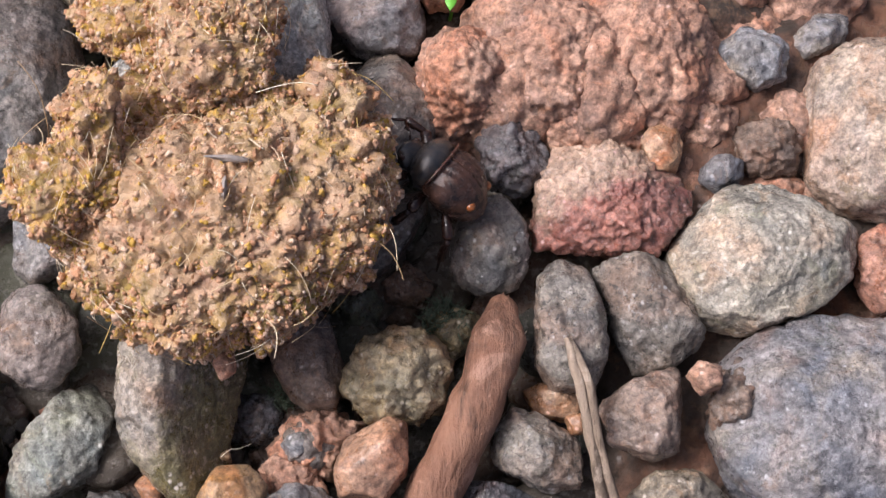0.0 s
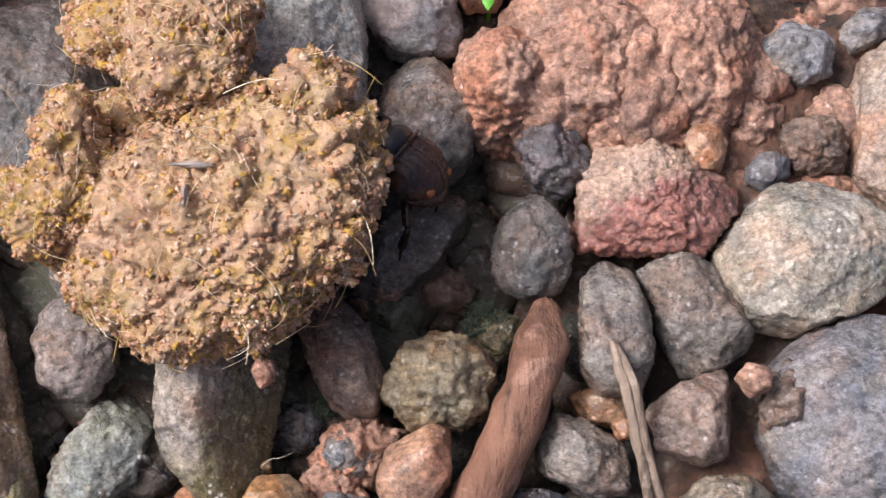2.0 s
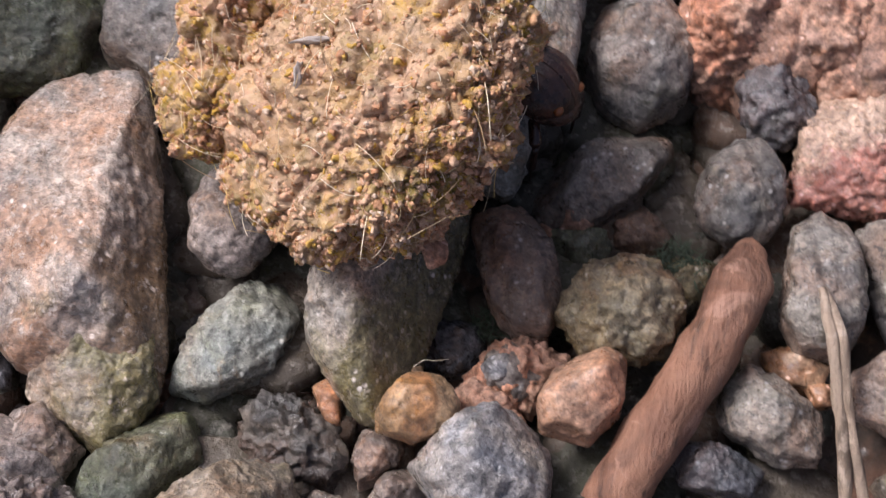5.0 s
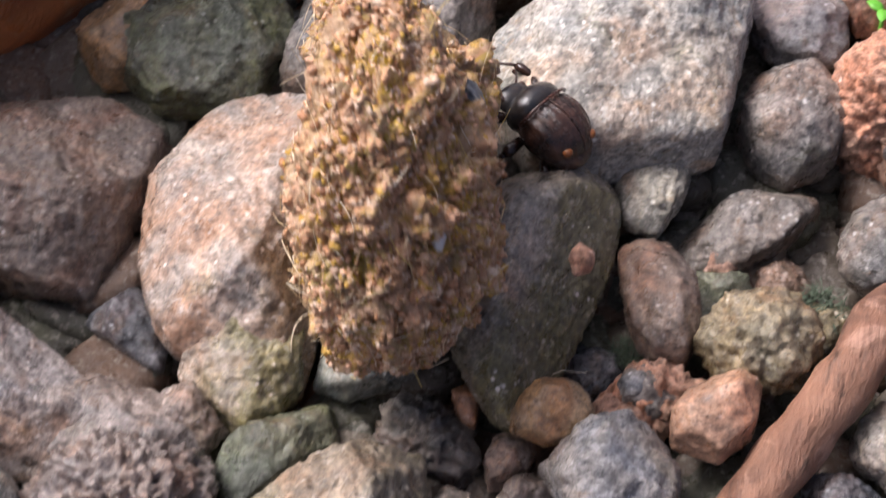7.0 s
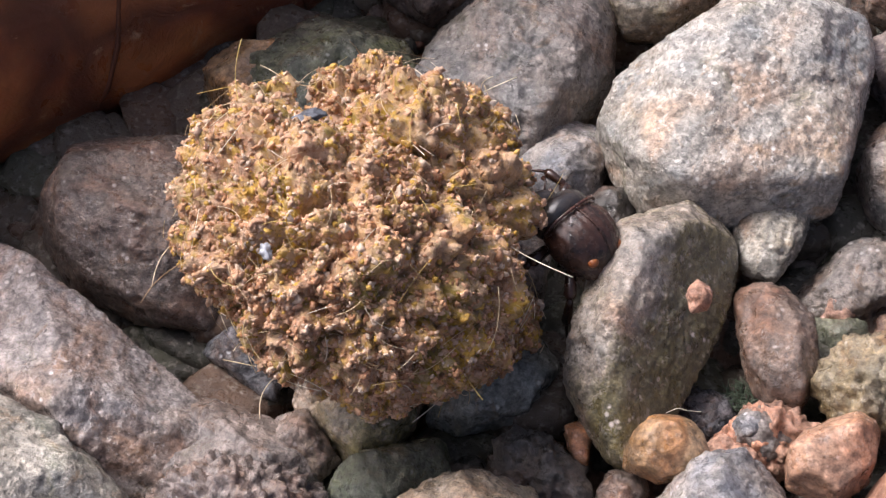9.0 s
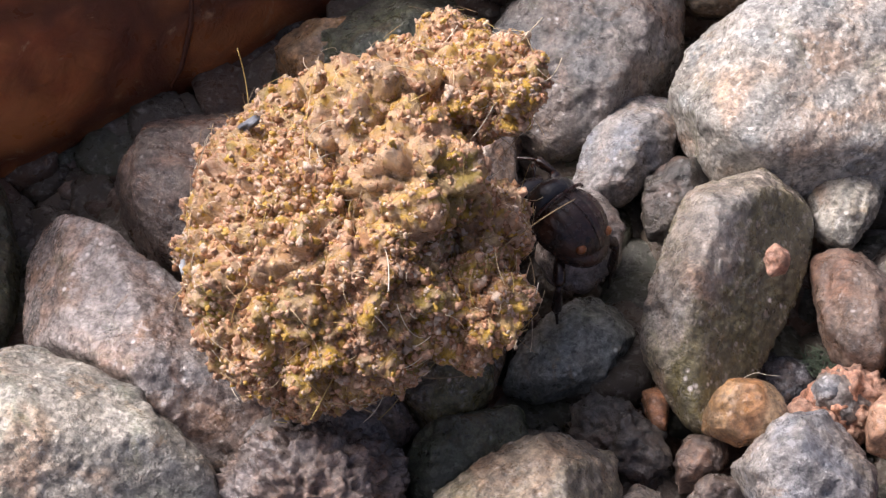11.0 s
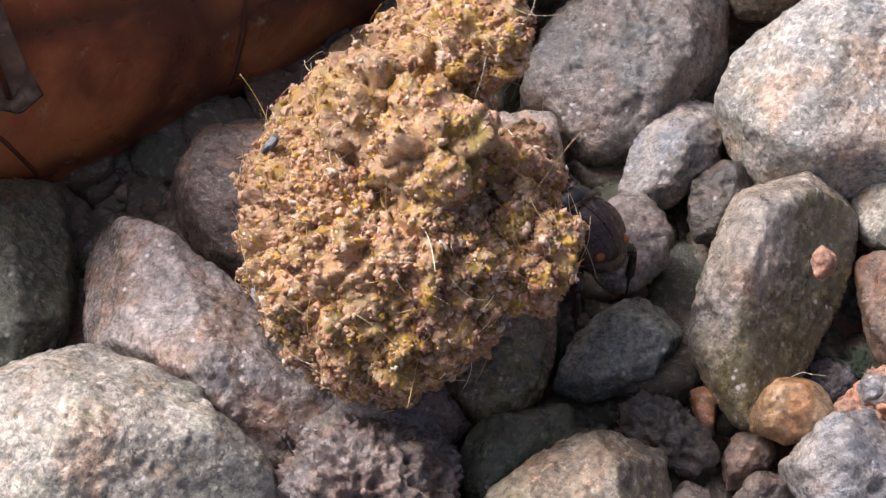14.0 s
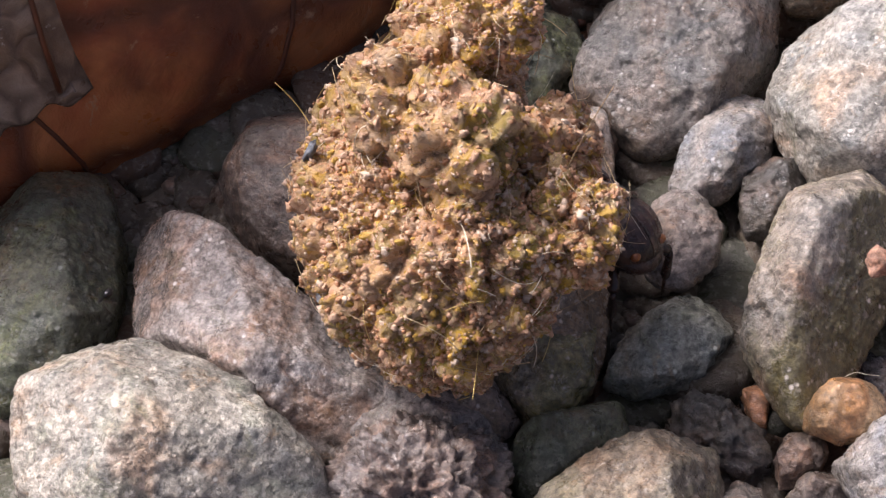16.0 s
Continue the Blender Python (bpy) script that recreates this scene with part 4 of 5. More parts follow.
# ---- fallen leaves ----
def leaf(name, label, material, corner, along, back, length, depth, rise, seed, veins, fold=0.0, drop=0.0):
    """A curled dry leaf: its near edge runs from corner, it climbs and rolls over towards the back."""
    ob = tagged(new(name), label, "leaf")
    ob.location = Vector(corner) * MM
    along, back = Vector(along).normalized(), Vector(back).normalized()
    nu, nv = 70, 40

    def at(u, v):
        s = u * length + 3.0 * (2 * u - 1) * noise.noise(Vector((v * 9, seed, 5)))
        d = max(0.0, v - fold) * depth * (1 - 0.25 * (2 * u - 1) ** 2)
        # Climbs more at the far end, to throw a longer shadow there.
        climb = rise * (0.76 + 0.52 * u)
        z = climb * math.sin(min(1.0, max(0.0, v - fold) * 1.9) * math.pi / 2) - 0.35 * climb * max(0, v - 0.5) * 2
        # Fold under the near edge, added to stop sun leaking beneath the leaf.
        if v < fold:
            under = 1 - v / fold
            d, z = under * under * 5.0, -drop * under ** 0.7
        z += 0.7 * noise.noise(Vector((s * 0.08, d * 0.12, seed))) + 0.25 * noise.noise(Vector((s * 0.4, d * 0.4, seed)))
        edge = 1.1 * noise.noise(Vector((s * 0.11, seed, 2))) + 0.4 * noise.noise(Vector((s * 0.6, seed, 7)))
        z += (1 - v) ** 4 * 2.5 * noise.noise(Vector((s * 0.3, seed, 11)))
        return along * s + back * (d * 0.8 + edge * (1 - v)) + Vector((0, 0, z))

    top = [at(i / nu, j / nv) for j in range(nv + 1) for i in range(nu + 1)]
    count = len(top)
    under = [p - Vector((0, 0, 0.28)) for p in top]
    w = nu + 1
    faces = [(j * w + i, j * w + i + 1, (j + 1) * w + i + 1, (j + 1) * w + i) for j in range(nv) for i in range(nu)]
    faces += [tuple(count + q for q in f[::-1]) for f in faces]
    rim = [i for i in range(w)] + [j * w + nu for j in range(1, nv + 1)] + [nv * w + i for i in range(nu - 1, -1, -1)] + [j * w for j in range(nv - 1, 0, -1)]
    faces += [(rim[k], count + rim[k], count + rim[(k + 1) % len(rim)], rim[(k + 1) % len(rim)]) for k in range(len(rim))]
    part("blade", mesh_of("blade", [(p * MM)[:] for p in top + under], faces, material), ob)
    for k in range(veins):
        u = (k + 0.7) / veins
        path = [(at(min(1, max(0, u + 0.05 * v + 0.07 * noise.noise(Vector((v * 5, k * 3.1, seed))))), v) + Vector((0, 0, 0.05))) * MM for v in np.linspace(0.01, 0.98, 26)]
        points, faces = tube(path, [(0.3 - 0.15 * i / 25) * MM for i in range(26)], 6)
        part("vein", mesh_of("vein", points, faces, VEIN), ob)
    return ob


# Only the lower edge is known; the unseen height is added for its shadow.
leaf("dry_leaf", "large curled orange-brown dry leaf lying on gravel", LEAF, (-112.1, -33.7, -1.5), (0.61, 0.79, 0), (-0.79, 0.61, 0), 125, 24, 37, 4, 5, 0.18, 9.5)
leaf("papery_leaf", "grey-brown papery dead leaf over another leaf", PAPER, (-94.1, -12.3, 6.0), (0.61, 0.79, 0), (-0.79, 0.61, 0), 20, 18, 44, 9, 2)


def sprout():
    ob = tagged(new("green_sprout"), "tiny bright green seedling leaf among stones", "seedling")
    ob.location = (0.0104, 0.0392, 0.0006)
    for k, a in enumerate((20, 150, 265)):
        pts, n = [], 8
        for i in range(n + 1):
            t = i / n
            half = 0.55 * math.sin(math.pi * min(1, t * 0.9 + 0.1)) + 0.03
            c, s = math.cos(radians(a)), math.sin(radians(a))
            for side, lift in ((-half, 0.15), (0, 0.0), (half, 0.15)):
                pts.append(((c * t * 1.9 - s * side) * MM, (s * t * 1.9 + c * side) * MM, (0.9 * t * (1.2 - t) + lift + 0.4 * k) * MM))
        faces = [(i * 3 + j, i * 3 + j + 1, i * 3 + j + 4, i * 3 + j + 3) for i in range(n) for j in range(2)]
        blade = part("leaflet", mesh_of("leaflet", pts, faces, GREEN), ob)
        thick = blade.modifiers.new("thick", "SOLIDIFY")
        thick.thickness = 0.12 * MM
    points, faces = tube([(0, 0, -9 * MM), (0.3 * MM, 0.2 * MM, -4 * MM), (0, 0, 0.6 * MM)], [0.2 * MM] * 3, 8)
    part("stem", mesh_of("stem", points, faces, GREEN), ob)
    return ob


sprout()


# ---- loose gravel beyond and grit between the stones ----
def scatter(name, label, count, area, sizes, low, kinds_seed, material, inside, apart=0.75):
    rng = random.Random(kinds_seed)
    ways, faces = ball_of(3 if apart < 0.5 else 2)
    pieces, base, index = [], 0, []
    shapes = []
    for k in range(24):
        facets = [(j * 51 + rng.uniform(-14, 14), rng.uniform(0.75, 1.2)) for j in range(7)]
        planes = [(Vector((math.cos(radians(a)), math.sin(radians(a)), rng.uniform(-0.3, 0.3))).normalized(), d) for a, d in facets]
        planes += [(Vector((rng.uniform(-0.3, 0.3), rng.uniform(-0.3, 0.3), s)).normalized(), 0.75) for s in (1, -1)]
        total = np.zeros(len(ways))
        for n, d in planes:
            total += np.maximum(0, ways @ np.array(n[:]) / d) ** 9
        shape = ways * (total ** (-1 / 9))[:, None]
        shapes.append(shape * (1 + 0.1 * fractal(shape, 2.2, 4, k))[:, None])
    made = 0
    for _ in range(count * 6):
        if made >= count:
            break
        x, y = rng.uniform(area[0], area[1]), rng.uniform(area[2], area[3])
        r = rng.uniform(*sizes) * rng.choice((0.6, 0.8, 1.0))
        core = -108 < x < 66 and -40 < y < 54
        if inside != core or any((x - a) ** 2 + (y - b) ** 2 < (s * (apart if inside else 1) + (r * 0.8 if apart > 0.5 else 0)) ** 2 for a, b, s in PLACED):
            continue
        turn = Matrix.Rotation(rng.uniform(0, 6.28), 3, "Z")
        shape = shapes[rng.randrange(24)] @ np.array(turn).T * r
        pieces.append((shape + np.array((x, y, low + r * 0.55))) * MM)
        index.append(faces + base)
        base += len(ways)
        made += 1
        if not inside:
            PLACED.append((x, y, r * 0.8))
    ob = new(name, mesh_of(name, np.concatenate(pieces), np.concatenate(index), material))
    return tagged(ob, label, "gravel", kind="stuff")


def gravel_material(name, tones):
    n = Nodes(name)
    island = n.make("ShaderNodeNewGeometry").outputs["Random Per Island"]
    ramp = n.make("ShaderNodeValToRGB")
    ramp.color_ramp.interpolation = "CONSTANT"
    for k, tone in enumerate(tones):
        element = ramp.color_ramp.elements[k] if k < 2 else ramp.color_ramp.elements.new(k / len(tones))
        element.position, element.color = k / len(tones), (*tone, 1)
    n.tree.links.new(island, ramp.inputs[0])
    colour = n.mix(n.ramp(n.noise(420, 4, 0.6), 0.4, 0.7, 0, 0.5), ramp.outputs[0], (0.06, 0.05, 0.045))
    colour = n.mix(n.ramp(n.noise(1300, 2, 0.6), 0.55, 0.7, 0, 0.4), colour, (0.42, 0.38, 0.33))
    n.put("Base Color", colour)
    n.put("Roughness", n.ramp(n.noise(900, 3), 0.4, 0.6, 0.25, 0.7))
    n.bump(n.noise(700, 6, 0.7), 0.8, 0.0006)
    return n.material


scatter("bed_gravel", "small dark brown stones packed between larger ones", 1500, (-106, 64, -40, 54), (2.4, 5.0), GROUND - 1.5, 6, gravel_material("bed_stones", ((0.075, 0.06, 0.042), (0.1, 0.082, 0.058), (0.058, 0.058, 0.042), (0.12, 0.092, 0.065), (0.12, 0.075, 0.048), (0.08, 0.08, 0.05))), True, 0.35)
scatter("grit", "small brown and reddish grit between stones", 2600, (-106, 64, -40, 54), (0.5, 1.5), GROUND + 0.6, 5, gravel_material("mixed_grit", ((0.1, 0.075, 0.06), (0.14, 0.1, 0.08), (0.28, 0.13, 0.08), (0.17, 0.15, 0.13), (0.08, 0.075, 0.07), (0.22, 0.15, 0.11))), True)
scatter("gravel", "mixed grey and brown gravel covering the ground", 900, (-230, 190, -170, 180), (5, 9.5), GROUND, 8, gravel_material("mixed_gravel", ((0.2, 0.19, 0.18), (0.3, 0.28, 0.25), (0.13, 0.12, 0.11), (0.25, 0.19, 0.16), (0.36, 0.33, 0.29), (0.17, 0.18, 0.2))), False)


# ---- the dung ball ----
def lump_mesh(name, level, centre, reach, above, below, turn, seed, coarse, material):
    """A crumbly lump: reach: (bearing, distance) pairs of its outline seen from its flat face; above, below: its thickness either way."""
    ways, faces = ball_of(level)
    bearings = np.array([b for b, _ in reach] + [reach[0][0] + 360.0])
    lengths = np.array([d for _, d in reach] + [reach[0][1]])
    angle = (np.degrees(np.arctan2(ways[:, 1], ways[:, 0])) - bearings[0]) % 360 + bearings[0]
    span = sum(np.interp((angle + shift - bearings[0]) % 360 + bearings[0], bearings, lengths) for shift in (-9, -3, 3, 9)) / 4
    points = ways * np.stack([span, span, np.where(ways[:, 2] > 0, above, below)], 1)
    rise = fractal(points, 0.13, 3, seed) * coarse + (clods(points, 0.24, seed) - 0.65) * 1.5 + lumps(points, 0.55, seed + 2) * 0.5 + lumps(points, 1.1, seed + 12) * 0.4 + lumps(points, 1.9, seed + 3) * 0.35 + fractal(points, 1.7, 5, seed + 4) * 0.3 + lumps(points, 3.0, seed + 8) * 0.2 + fractal(points, 0.3, 3, seed + 6) * 0.9 - 0.55
    rise = rise * np.where(ways[:, 2] > 0.45, 0.7, 1.0)
    points = (points + ways * rise[:, None]) @ np.array(Euler([radians(a) for a in turn]).to_matrix()).T + np.array(centre)
    return mesh_of(name, points * MM, faces, material), points, ways


def dung_ball():
    ball = tagged(new("dung_ball"), "lumpy ochre-brown ball of dung with fibres, rolled over gravel", "dung ball")
    surface = []
    body = ((-180, 13.6), (-152, 14.6), (-137, 13.8), (-120, 13.1), (-106, 12.3), (-81, 12.1), (-60, 11.1), (-37, 11.3), (-19, 11.9), (-7, 13.1), (15, 14.8), (30, 15.4), (45, 14.4), (60, 11.9), (75, 10.2), (90, 9.8), (110, 9.7), (141, 9.6), (160, 11.6))
    tail = ((-180, 5.0), (-150, 5.2), (-120, 6.4), (-90, 7.6), (-60, 6.8), (-30, 5.6), (0, 5.2), (30, 6.2), (60, 6.6), (90, 6.8), (120, 6.2), (150, 5.4))
    neck = tuple((a, 4.6) for a in range(-180, 180, 30))
    shoulder = tuple((a, 5.3) for a in range(-180, 180, 30))
    flap = ((-180, 4.2), (-140, 3.6), (-90, 3.0), (-40, 4.2), (0, 6.0), (40, 5.4), (90, 4.6), (140, 4.6))
    horn = ((-180, 3.0), (-90, 4.4), (-30, 3.2), (30, 3.2), (75, 4.0), (110, 4.2), (150, 3.0))
    lobe = ((-180, 4.2), (-140, 4.8), (-110, 4.4), (-60, 4.0), (0, 4.6), (50, 6.0), (80, 5.2), (130, 4.4))
    cheek = tuple((a, 2.9) for a in range(-180, 180, 30))
    for name, level, centre, reach, above, below, seed, coarse, label in (
        ("body", 7, (0, 0, 0), body, 6.4, 8.6, 3, 1.0, ""),
        ("tail", 6, (-2.7, 14.2, 3.0), tail, 4.2, 3.8, 5, 0.9, "flattened crumbly tail of the ball"),
        ("neck", 5, (-3.8, 10.2, -2.6), neck, 4.6, 5.4, 13, 0.6, ""),
        ("shoulder", 5, (-8.7, 6.4, -2.6), shoulder, 3.6, 4.4, 17, 0.6, ""),
        ("flap", 5, (-9.6, 14.9, 1.4), flap, 2.2, 2.6, 9, 0.8, "ragged ochre flap beside the tail"),
        ("horn", 5, (7.8, 9.6, 0.6), horn, 3.4, 3.6, 7, 0.7, ""),
        ("side_lobe", 6, (-12.8, 0.0, 3.8), lobe, 3.0, 3.2, 11, 0.9, "bright yellow-ochre lobe on the side"),
        ("cheek", 5, (-11.6, 6.0, 5.0), cheek, 2.9, 3.6, 19, 0.8, "bright yellow-ochre lobe on the side"),
    ):
        data, points, ways = lump_mesh(name, level, centre, reach, above, below, (0, 0, 0), seed, coarse, OCHRE if name in ("side_lobe", "flap", "cheek") else DUNG)
        part(name, data, ball, label)
        surface.append((points, ways))
    rng = random.Random(12)
    shares = [0] * 12 + [1] * 4 + [2, 3] + [4] * 2 + [5] + [6] * 2 + [7]
    grains, index, base = [], [], 0
    for level, count, sizes in ((2, 5500, (0.19, 0.24, 0.3, 0.38)), (1, 24000, (0.09, 0.12, 0.16, 0.2, 0.25))):
        ways, faces = ball_of(level)
        knobs = [ways * np.array((1.3, 0.95, 0.75)) * (1 + 0.9 * fractal(ways, 1.5, 3, k))[:, None] for k in range(16)]
        for k in range(count):
            points, normals = surface[rng.choice(shares)]
            i = rng.randrange(len(points))
            if normals[i][2] > 0.5 and rng.random() < 0.6:
                continue
            r = rng.choice(sizes)
            shape = knobs[rng.randrange(16)] @ np.array(Euler([rng.uniform(0, 6.28) for _ in range(3)]).to_matrix()).T * r
            grains.append(shape + points[i] - normals[i] * r * 0.4)
            index.append(faces + base)
            base += len(ways)
    grain = part("crumb_crust", mesh_of("crumb_crust", np.concatenate(grains) * MM, np.concatenate(index), GRAIN), ball)
    tagged(grain, "crumbs and grains stuck on the ball", kind="stuff")
    hairs = []
    for k in range(1100):
        points, normals = surface[rng.choice(shares)]
        i = rng.randrange(len(points))
        p, n = Vector(points[i]), Vector(normals[i]).normalized()
        side = Vector((rng.uniform(-1, 1), rng.uniform(-1, 1), rng.uniform(-1, 1)))
        side = (side - n * side.dot(n)).normalized()
        length, lift = rng.choice((0.8, 1.2, 1.8, 2.6, 3.6)) * rng.uniform(0.7, 1.3), rng.choice((0.02, 0.03, 0.05, 0.08, 0.12, 0.35))
        bend = n.cross(side) * rng.choice((-1.1, -0.5, -0.2, 0.2, 0.5, 1.1))
        path = [(p + n * 0.3 + side * (t * length) + bend * (t * t * length * 0.7) + n * (lift * length * t - 0.05 * length * length * t * t)) * MM for t in np.linspace(0, 1, 7)]
        hairs.append(tube(path, [rng.uniform(0.014, 0.036) * MM] * 7, 5))
    for foot, tip in (((11.5, -1.5, 2.0), (15.0, -5.5, 4.0)), ((12.5, 0.5, 2.0), (14.5, -4.5, 3.0)), ((-11.0, 1.0, -5.0), (-15.5, -2.5, -7.5)), ((-8.5, -7.0, -2.0), (-9.5, -12.5, -4.0)), ((10.0, 8.0, -3.0), (11.5, 13.5, -6.0)), ((4.0, -9.5, 3.0), (5.0, -13.0, 4.5)), ((-15.0, 4.0, 2.5), (-18.0, 9.5, 5.0)), ((-7.0, 13.0, 3.5), (-8.0, 7.0, 5.5)), ((1.5, 9.0, 5.0), (6.5, 10.0, 5.5)), ((-9.0, 17.0, 1.5), (-14.0, 21.0, -1.0))):
        foot, tip = Vector(foot), Vector(tip)
        path = [(foot.lerp(tip, t) + Vector((0.5, 0.4, 0.6)) * math.sin(t * 3.1)) * MM for t in np.linspace(0, 1, 9)]
        hairs.append(tube(path, [0.045 * MM] * 9, 6))
    points, faces = joined(hairs)
    tagged(part("fibre_fuzz", mesh_of("fibre_fuzz", points, faces, FIBRE), ball), "thin pale plant fibres sticking out", kind="stuff")
    for place, size, material, label in (
        ((0.2, 2.6, 7.5), 1.8, STRAW, "sliver of dark grey straw"), ((0.4, 0.0, 7.5), 1.1, STRAW, "sliver of dark grey straw"), ((-11.0, 2.5, 5.5), 0.7, CHIP, "dark mineral chip"),
        ((6.2, 9.0, -7.1), 1.3, CHIP, "dark mineral chip"), ((-3.4, 10.5, -4.2), 0.9, CHIP, "dark mineral chip"), ((8.2, -4.6, -5.3), 0.7, FLAKE, "white mineral flake"),
    ):
        spots, ways = max(((p, w) for p, w in surface), key=lambda q: -np.linalg.norm(q[0] - np.array(place), axis=1).min())
        best = np.linalg.norm(spots - np.array(place), axis=1).argmin()
        shape, faces = ball_of(3)
        way = Vector(ways[best])
        flat = (shape * (1 + 0.6 * fractal(shape, 1.6, 4, size * 9))[:, None] * np.array((size, 0.2 if material is STRAW else size * 0.7, 0.4))) @ np.array(way.to_track_quat("Z", "Y").to_matrix()).T
        part("straw" if material is STRAW else "chip", mesh_of("chip", (flat + spots[best]) * MM, faces, material), ball, label)
    return ball


BALL = dung_ball()


# ---- the beetle ----
BIT = 1.15 * MM


def beetle():
    """Head towards +x, back up, about 9.5 mm long."""
    bug = tagged(new("dung_beetle"), "small glossy black-brown dung beetle pushing the ball", "beetle")

    def blob(name, centre, axes, material, label="", shape=None, level=4):
        ways, faces = ball_of(level)
        points = ways * np.array(axes)
        if shape:
            points = np.array([shape(*p) for p in points])
        return part(name, mesh_of(name, (points + np.array(centre)) * BIT, faces, material), bug, label)

    for side in (1, -1):
        def wing(x, y, z, side=side):
            z = z if z > -0.4 else -0.4 + (z + 0.4) * 0.3
            y = y * side
            y = max(y, 0.03) if side else y
            ridge = 0.045 * math.cos(y * 9.0) * (1 if z > 0 else 0)
            return x, y * side * (1 - 0.1 * max(0, -x) / 3.4), z + ridge
        blob("wing_case", (-0.9, 0, 0.3), (2.9, 2.75, 2.25), SHELL, "glossy dark brown ridged wing case", wing, 5)
        path = []
        for y in np.linspace(0.05, 2.55, 14):
            path.append((0.75 * BIT, side * y * BIT, (0.28 + 2.15 * math.sqrt(max(0.02, 1 - (y / 2.68) ** 2))) * BIT))
        blob("spot", (-3.0, side * 1.3, 1.2), (0.36, 0.42, 0.36), SPOT, "rusty orange spot on the wing case", None, 3)
        points, faces = tube(path, [0.13 * BIT] * len(path), 7)
        part("rim", mesh_of("rim", points, faces, STRIPE), bug, "rusty brown rim behind the thorax")
    blob("abdomen", (-1.2, 0, -0.1), (3.1, 2.45, 1.5), SHELL)
    blob("thorax", (1.35, 0, 0.25), (1.5, 2.4, 1.95), SHINE, "shiny blue-black thorax shield")
    blob("head", (2.9, 0, -0.6), (1.1, 1.5, 0.8), SHINE)
    for side in (1, -1):
        blob("eye", (3.3, side * 1.1, -0.3), (0.3, 0.25, 0.25), SHELL, "", None, 2)
        points, faces = tube([(q[0] * BIT, side * q[1] * BIT, q[2] * BIT) for q in ((3.6, 0.9, -0.7), (4.2, 1.6, -0.6), (4.6, 1.8, -0.8))], [0.09 * BIT, 0.09 * BIT, 0.2 * BIT], 7)
        part("antenna", mesh_of("antenna", points, faces, LIMB), bug)
        for joints in (
            ((2.2, 1.7, -0.8), (3.2, 2.9, -0.9), (5.0, 2.7, -1.3), (6.2, 2.0, -2.0)),
            ((0.2, 1.8, -1.0), (0.2, 3.6, -1.4), (0.4, 4.0, -3.4), (0.2, 4.4, -4.6)),
            ((-2.0, 1.6, -1.0), (-3.6, 3.0, -1.6), (-4.4, 2.9, -4.4), (-5.0, 2.7, -6.0)),
        ):
            leg = None
            for piece, r0, r1, a, b in (("leg", 0.42, 0.5, 0, 1), ("shin", 0.28, 0.4, 1, 2), ("foot", 0.13, 0.1, 2, 3)):
                ends = [Vector((joints[q][0], side * joints[q][1], joints[q][2])) * BIT for q in (a, b)]
                path = [ends[0].lerp(ends[1], t) for t in (0, 0.15, 0.5, 0.85, 1)]
                points, faces = tube(path, [r0 * 0.7 * BIT, r0 * BIT, (r0 + r1) / 2 * BIT, r1 * BIT, r1 * 0.6 * BIT], 8)
                ob = part(piece, mesh_of(piece, points, faces, LIMB), leg or bug)
                leg = leg or ob
    return bug


BUG = beetle()


# ---- ants ----
def ant():
    """Head towards +x, about 3 mm long."""
    bug = tagged(new("ant"), "tiny shiny black ant crawling over a stone", "ant")
    ways, faces = ball_of(3)
    for name, x, z, axes in (("head", 1.45, 0.55, (0.5, 0.42, 0.36)), ("thorax", 0.35, 0.62, (0.75, 0.28, 0.3)), ("waist", -0.5, 0.55, (0.2, 0.12, 0.2)), ("abdomen", -1.25, 0.6, (0.65, 0.45, 0.42))):
        part(name, mesh_of(name, (ways * np.array(axes) + np.array((x, 0, z))) * 0.85 * MM, faces, SHINE), bug)
    for side in (1, -1):
        for name, joints in (
            ("leg", ((0.7, 0.15, 0.5), (1.1, 0.9, 0.95), (1.5, 1.5, 0.0))),
            ("leg", ((0.35, 0.15, 0.5), (0.3, 1.0, 0.95), (0.2, 1.8, 0.0))),
            ("leg", ((0.0, 0.15, 0.5), (-0.6, 1.0, 0.95), (-1.3, 1.8, 0.0))),
            ("antenna", ((1.8, 0.15, 0.65), (2.2, 0.6, 0.8), (2.8, 0.7, 0.5))),
        ):
            points, faces_ = tube([Vector((x, y * side, z)) * 0.85 * MM for x, y, z in joints], [0.06 * 0.85 * MM, 0.055 * 0.85 * MM, 0.035 * 0.85 * MM], 6)
            part(name, mesh_of(name, points, faces_, LIMB), bug)
    return bug


ANTS = [ant(), ant()]


# ---- what moves ----
def rolled(x, y, z, yaw, lean, roll):
    """Ball pose: rolled about its long axis, leaned, then turned on the ground; millimetres and degrees."""
    return Matrix.Translation((x * MM, y * MM, z * MM)) @ pose(0, 0, 0, 0, 0, yaw) @ pose(0, 0, 0, lean) @ pose(0, 0, 0, 0, roll)


def perched(x, y, z, ahead, back):
    """Beetle pose from the way its head points and the way its back faces."""
    ahead, back = Vector(ahead).normalized(), Vector(back)
    back = (back - ahead * back.dot(ahead)).normalized()
    turn = Matrix((ahead, back.cross(ahead), back)).transposed().to_4x4()
    return Matrix.Translation((x * MM, y * MM, z * MM)) @ turn


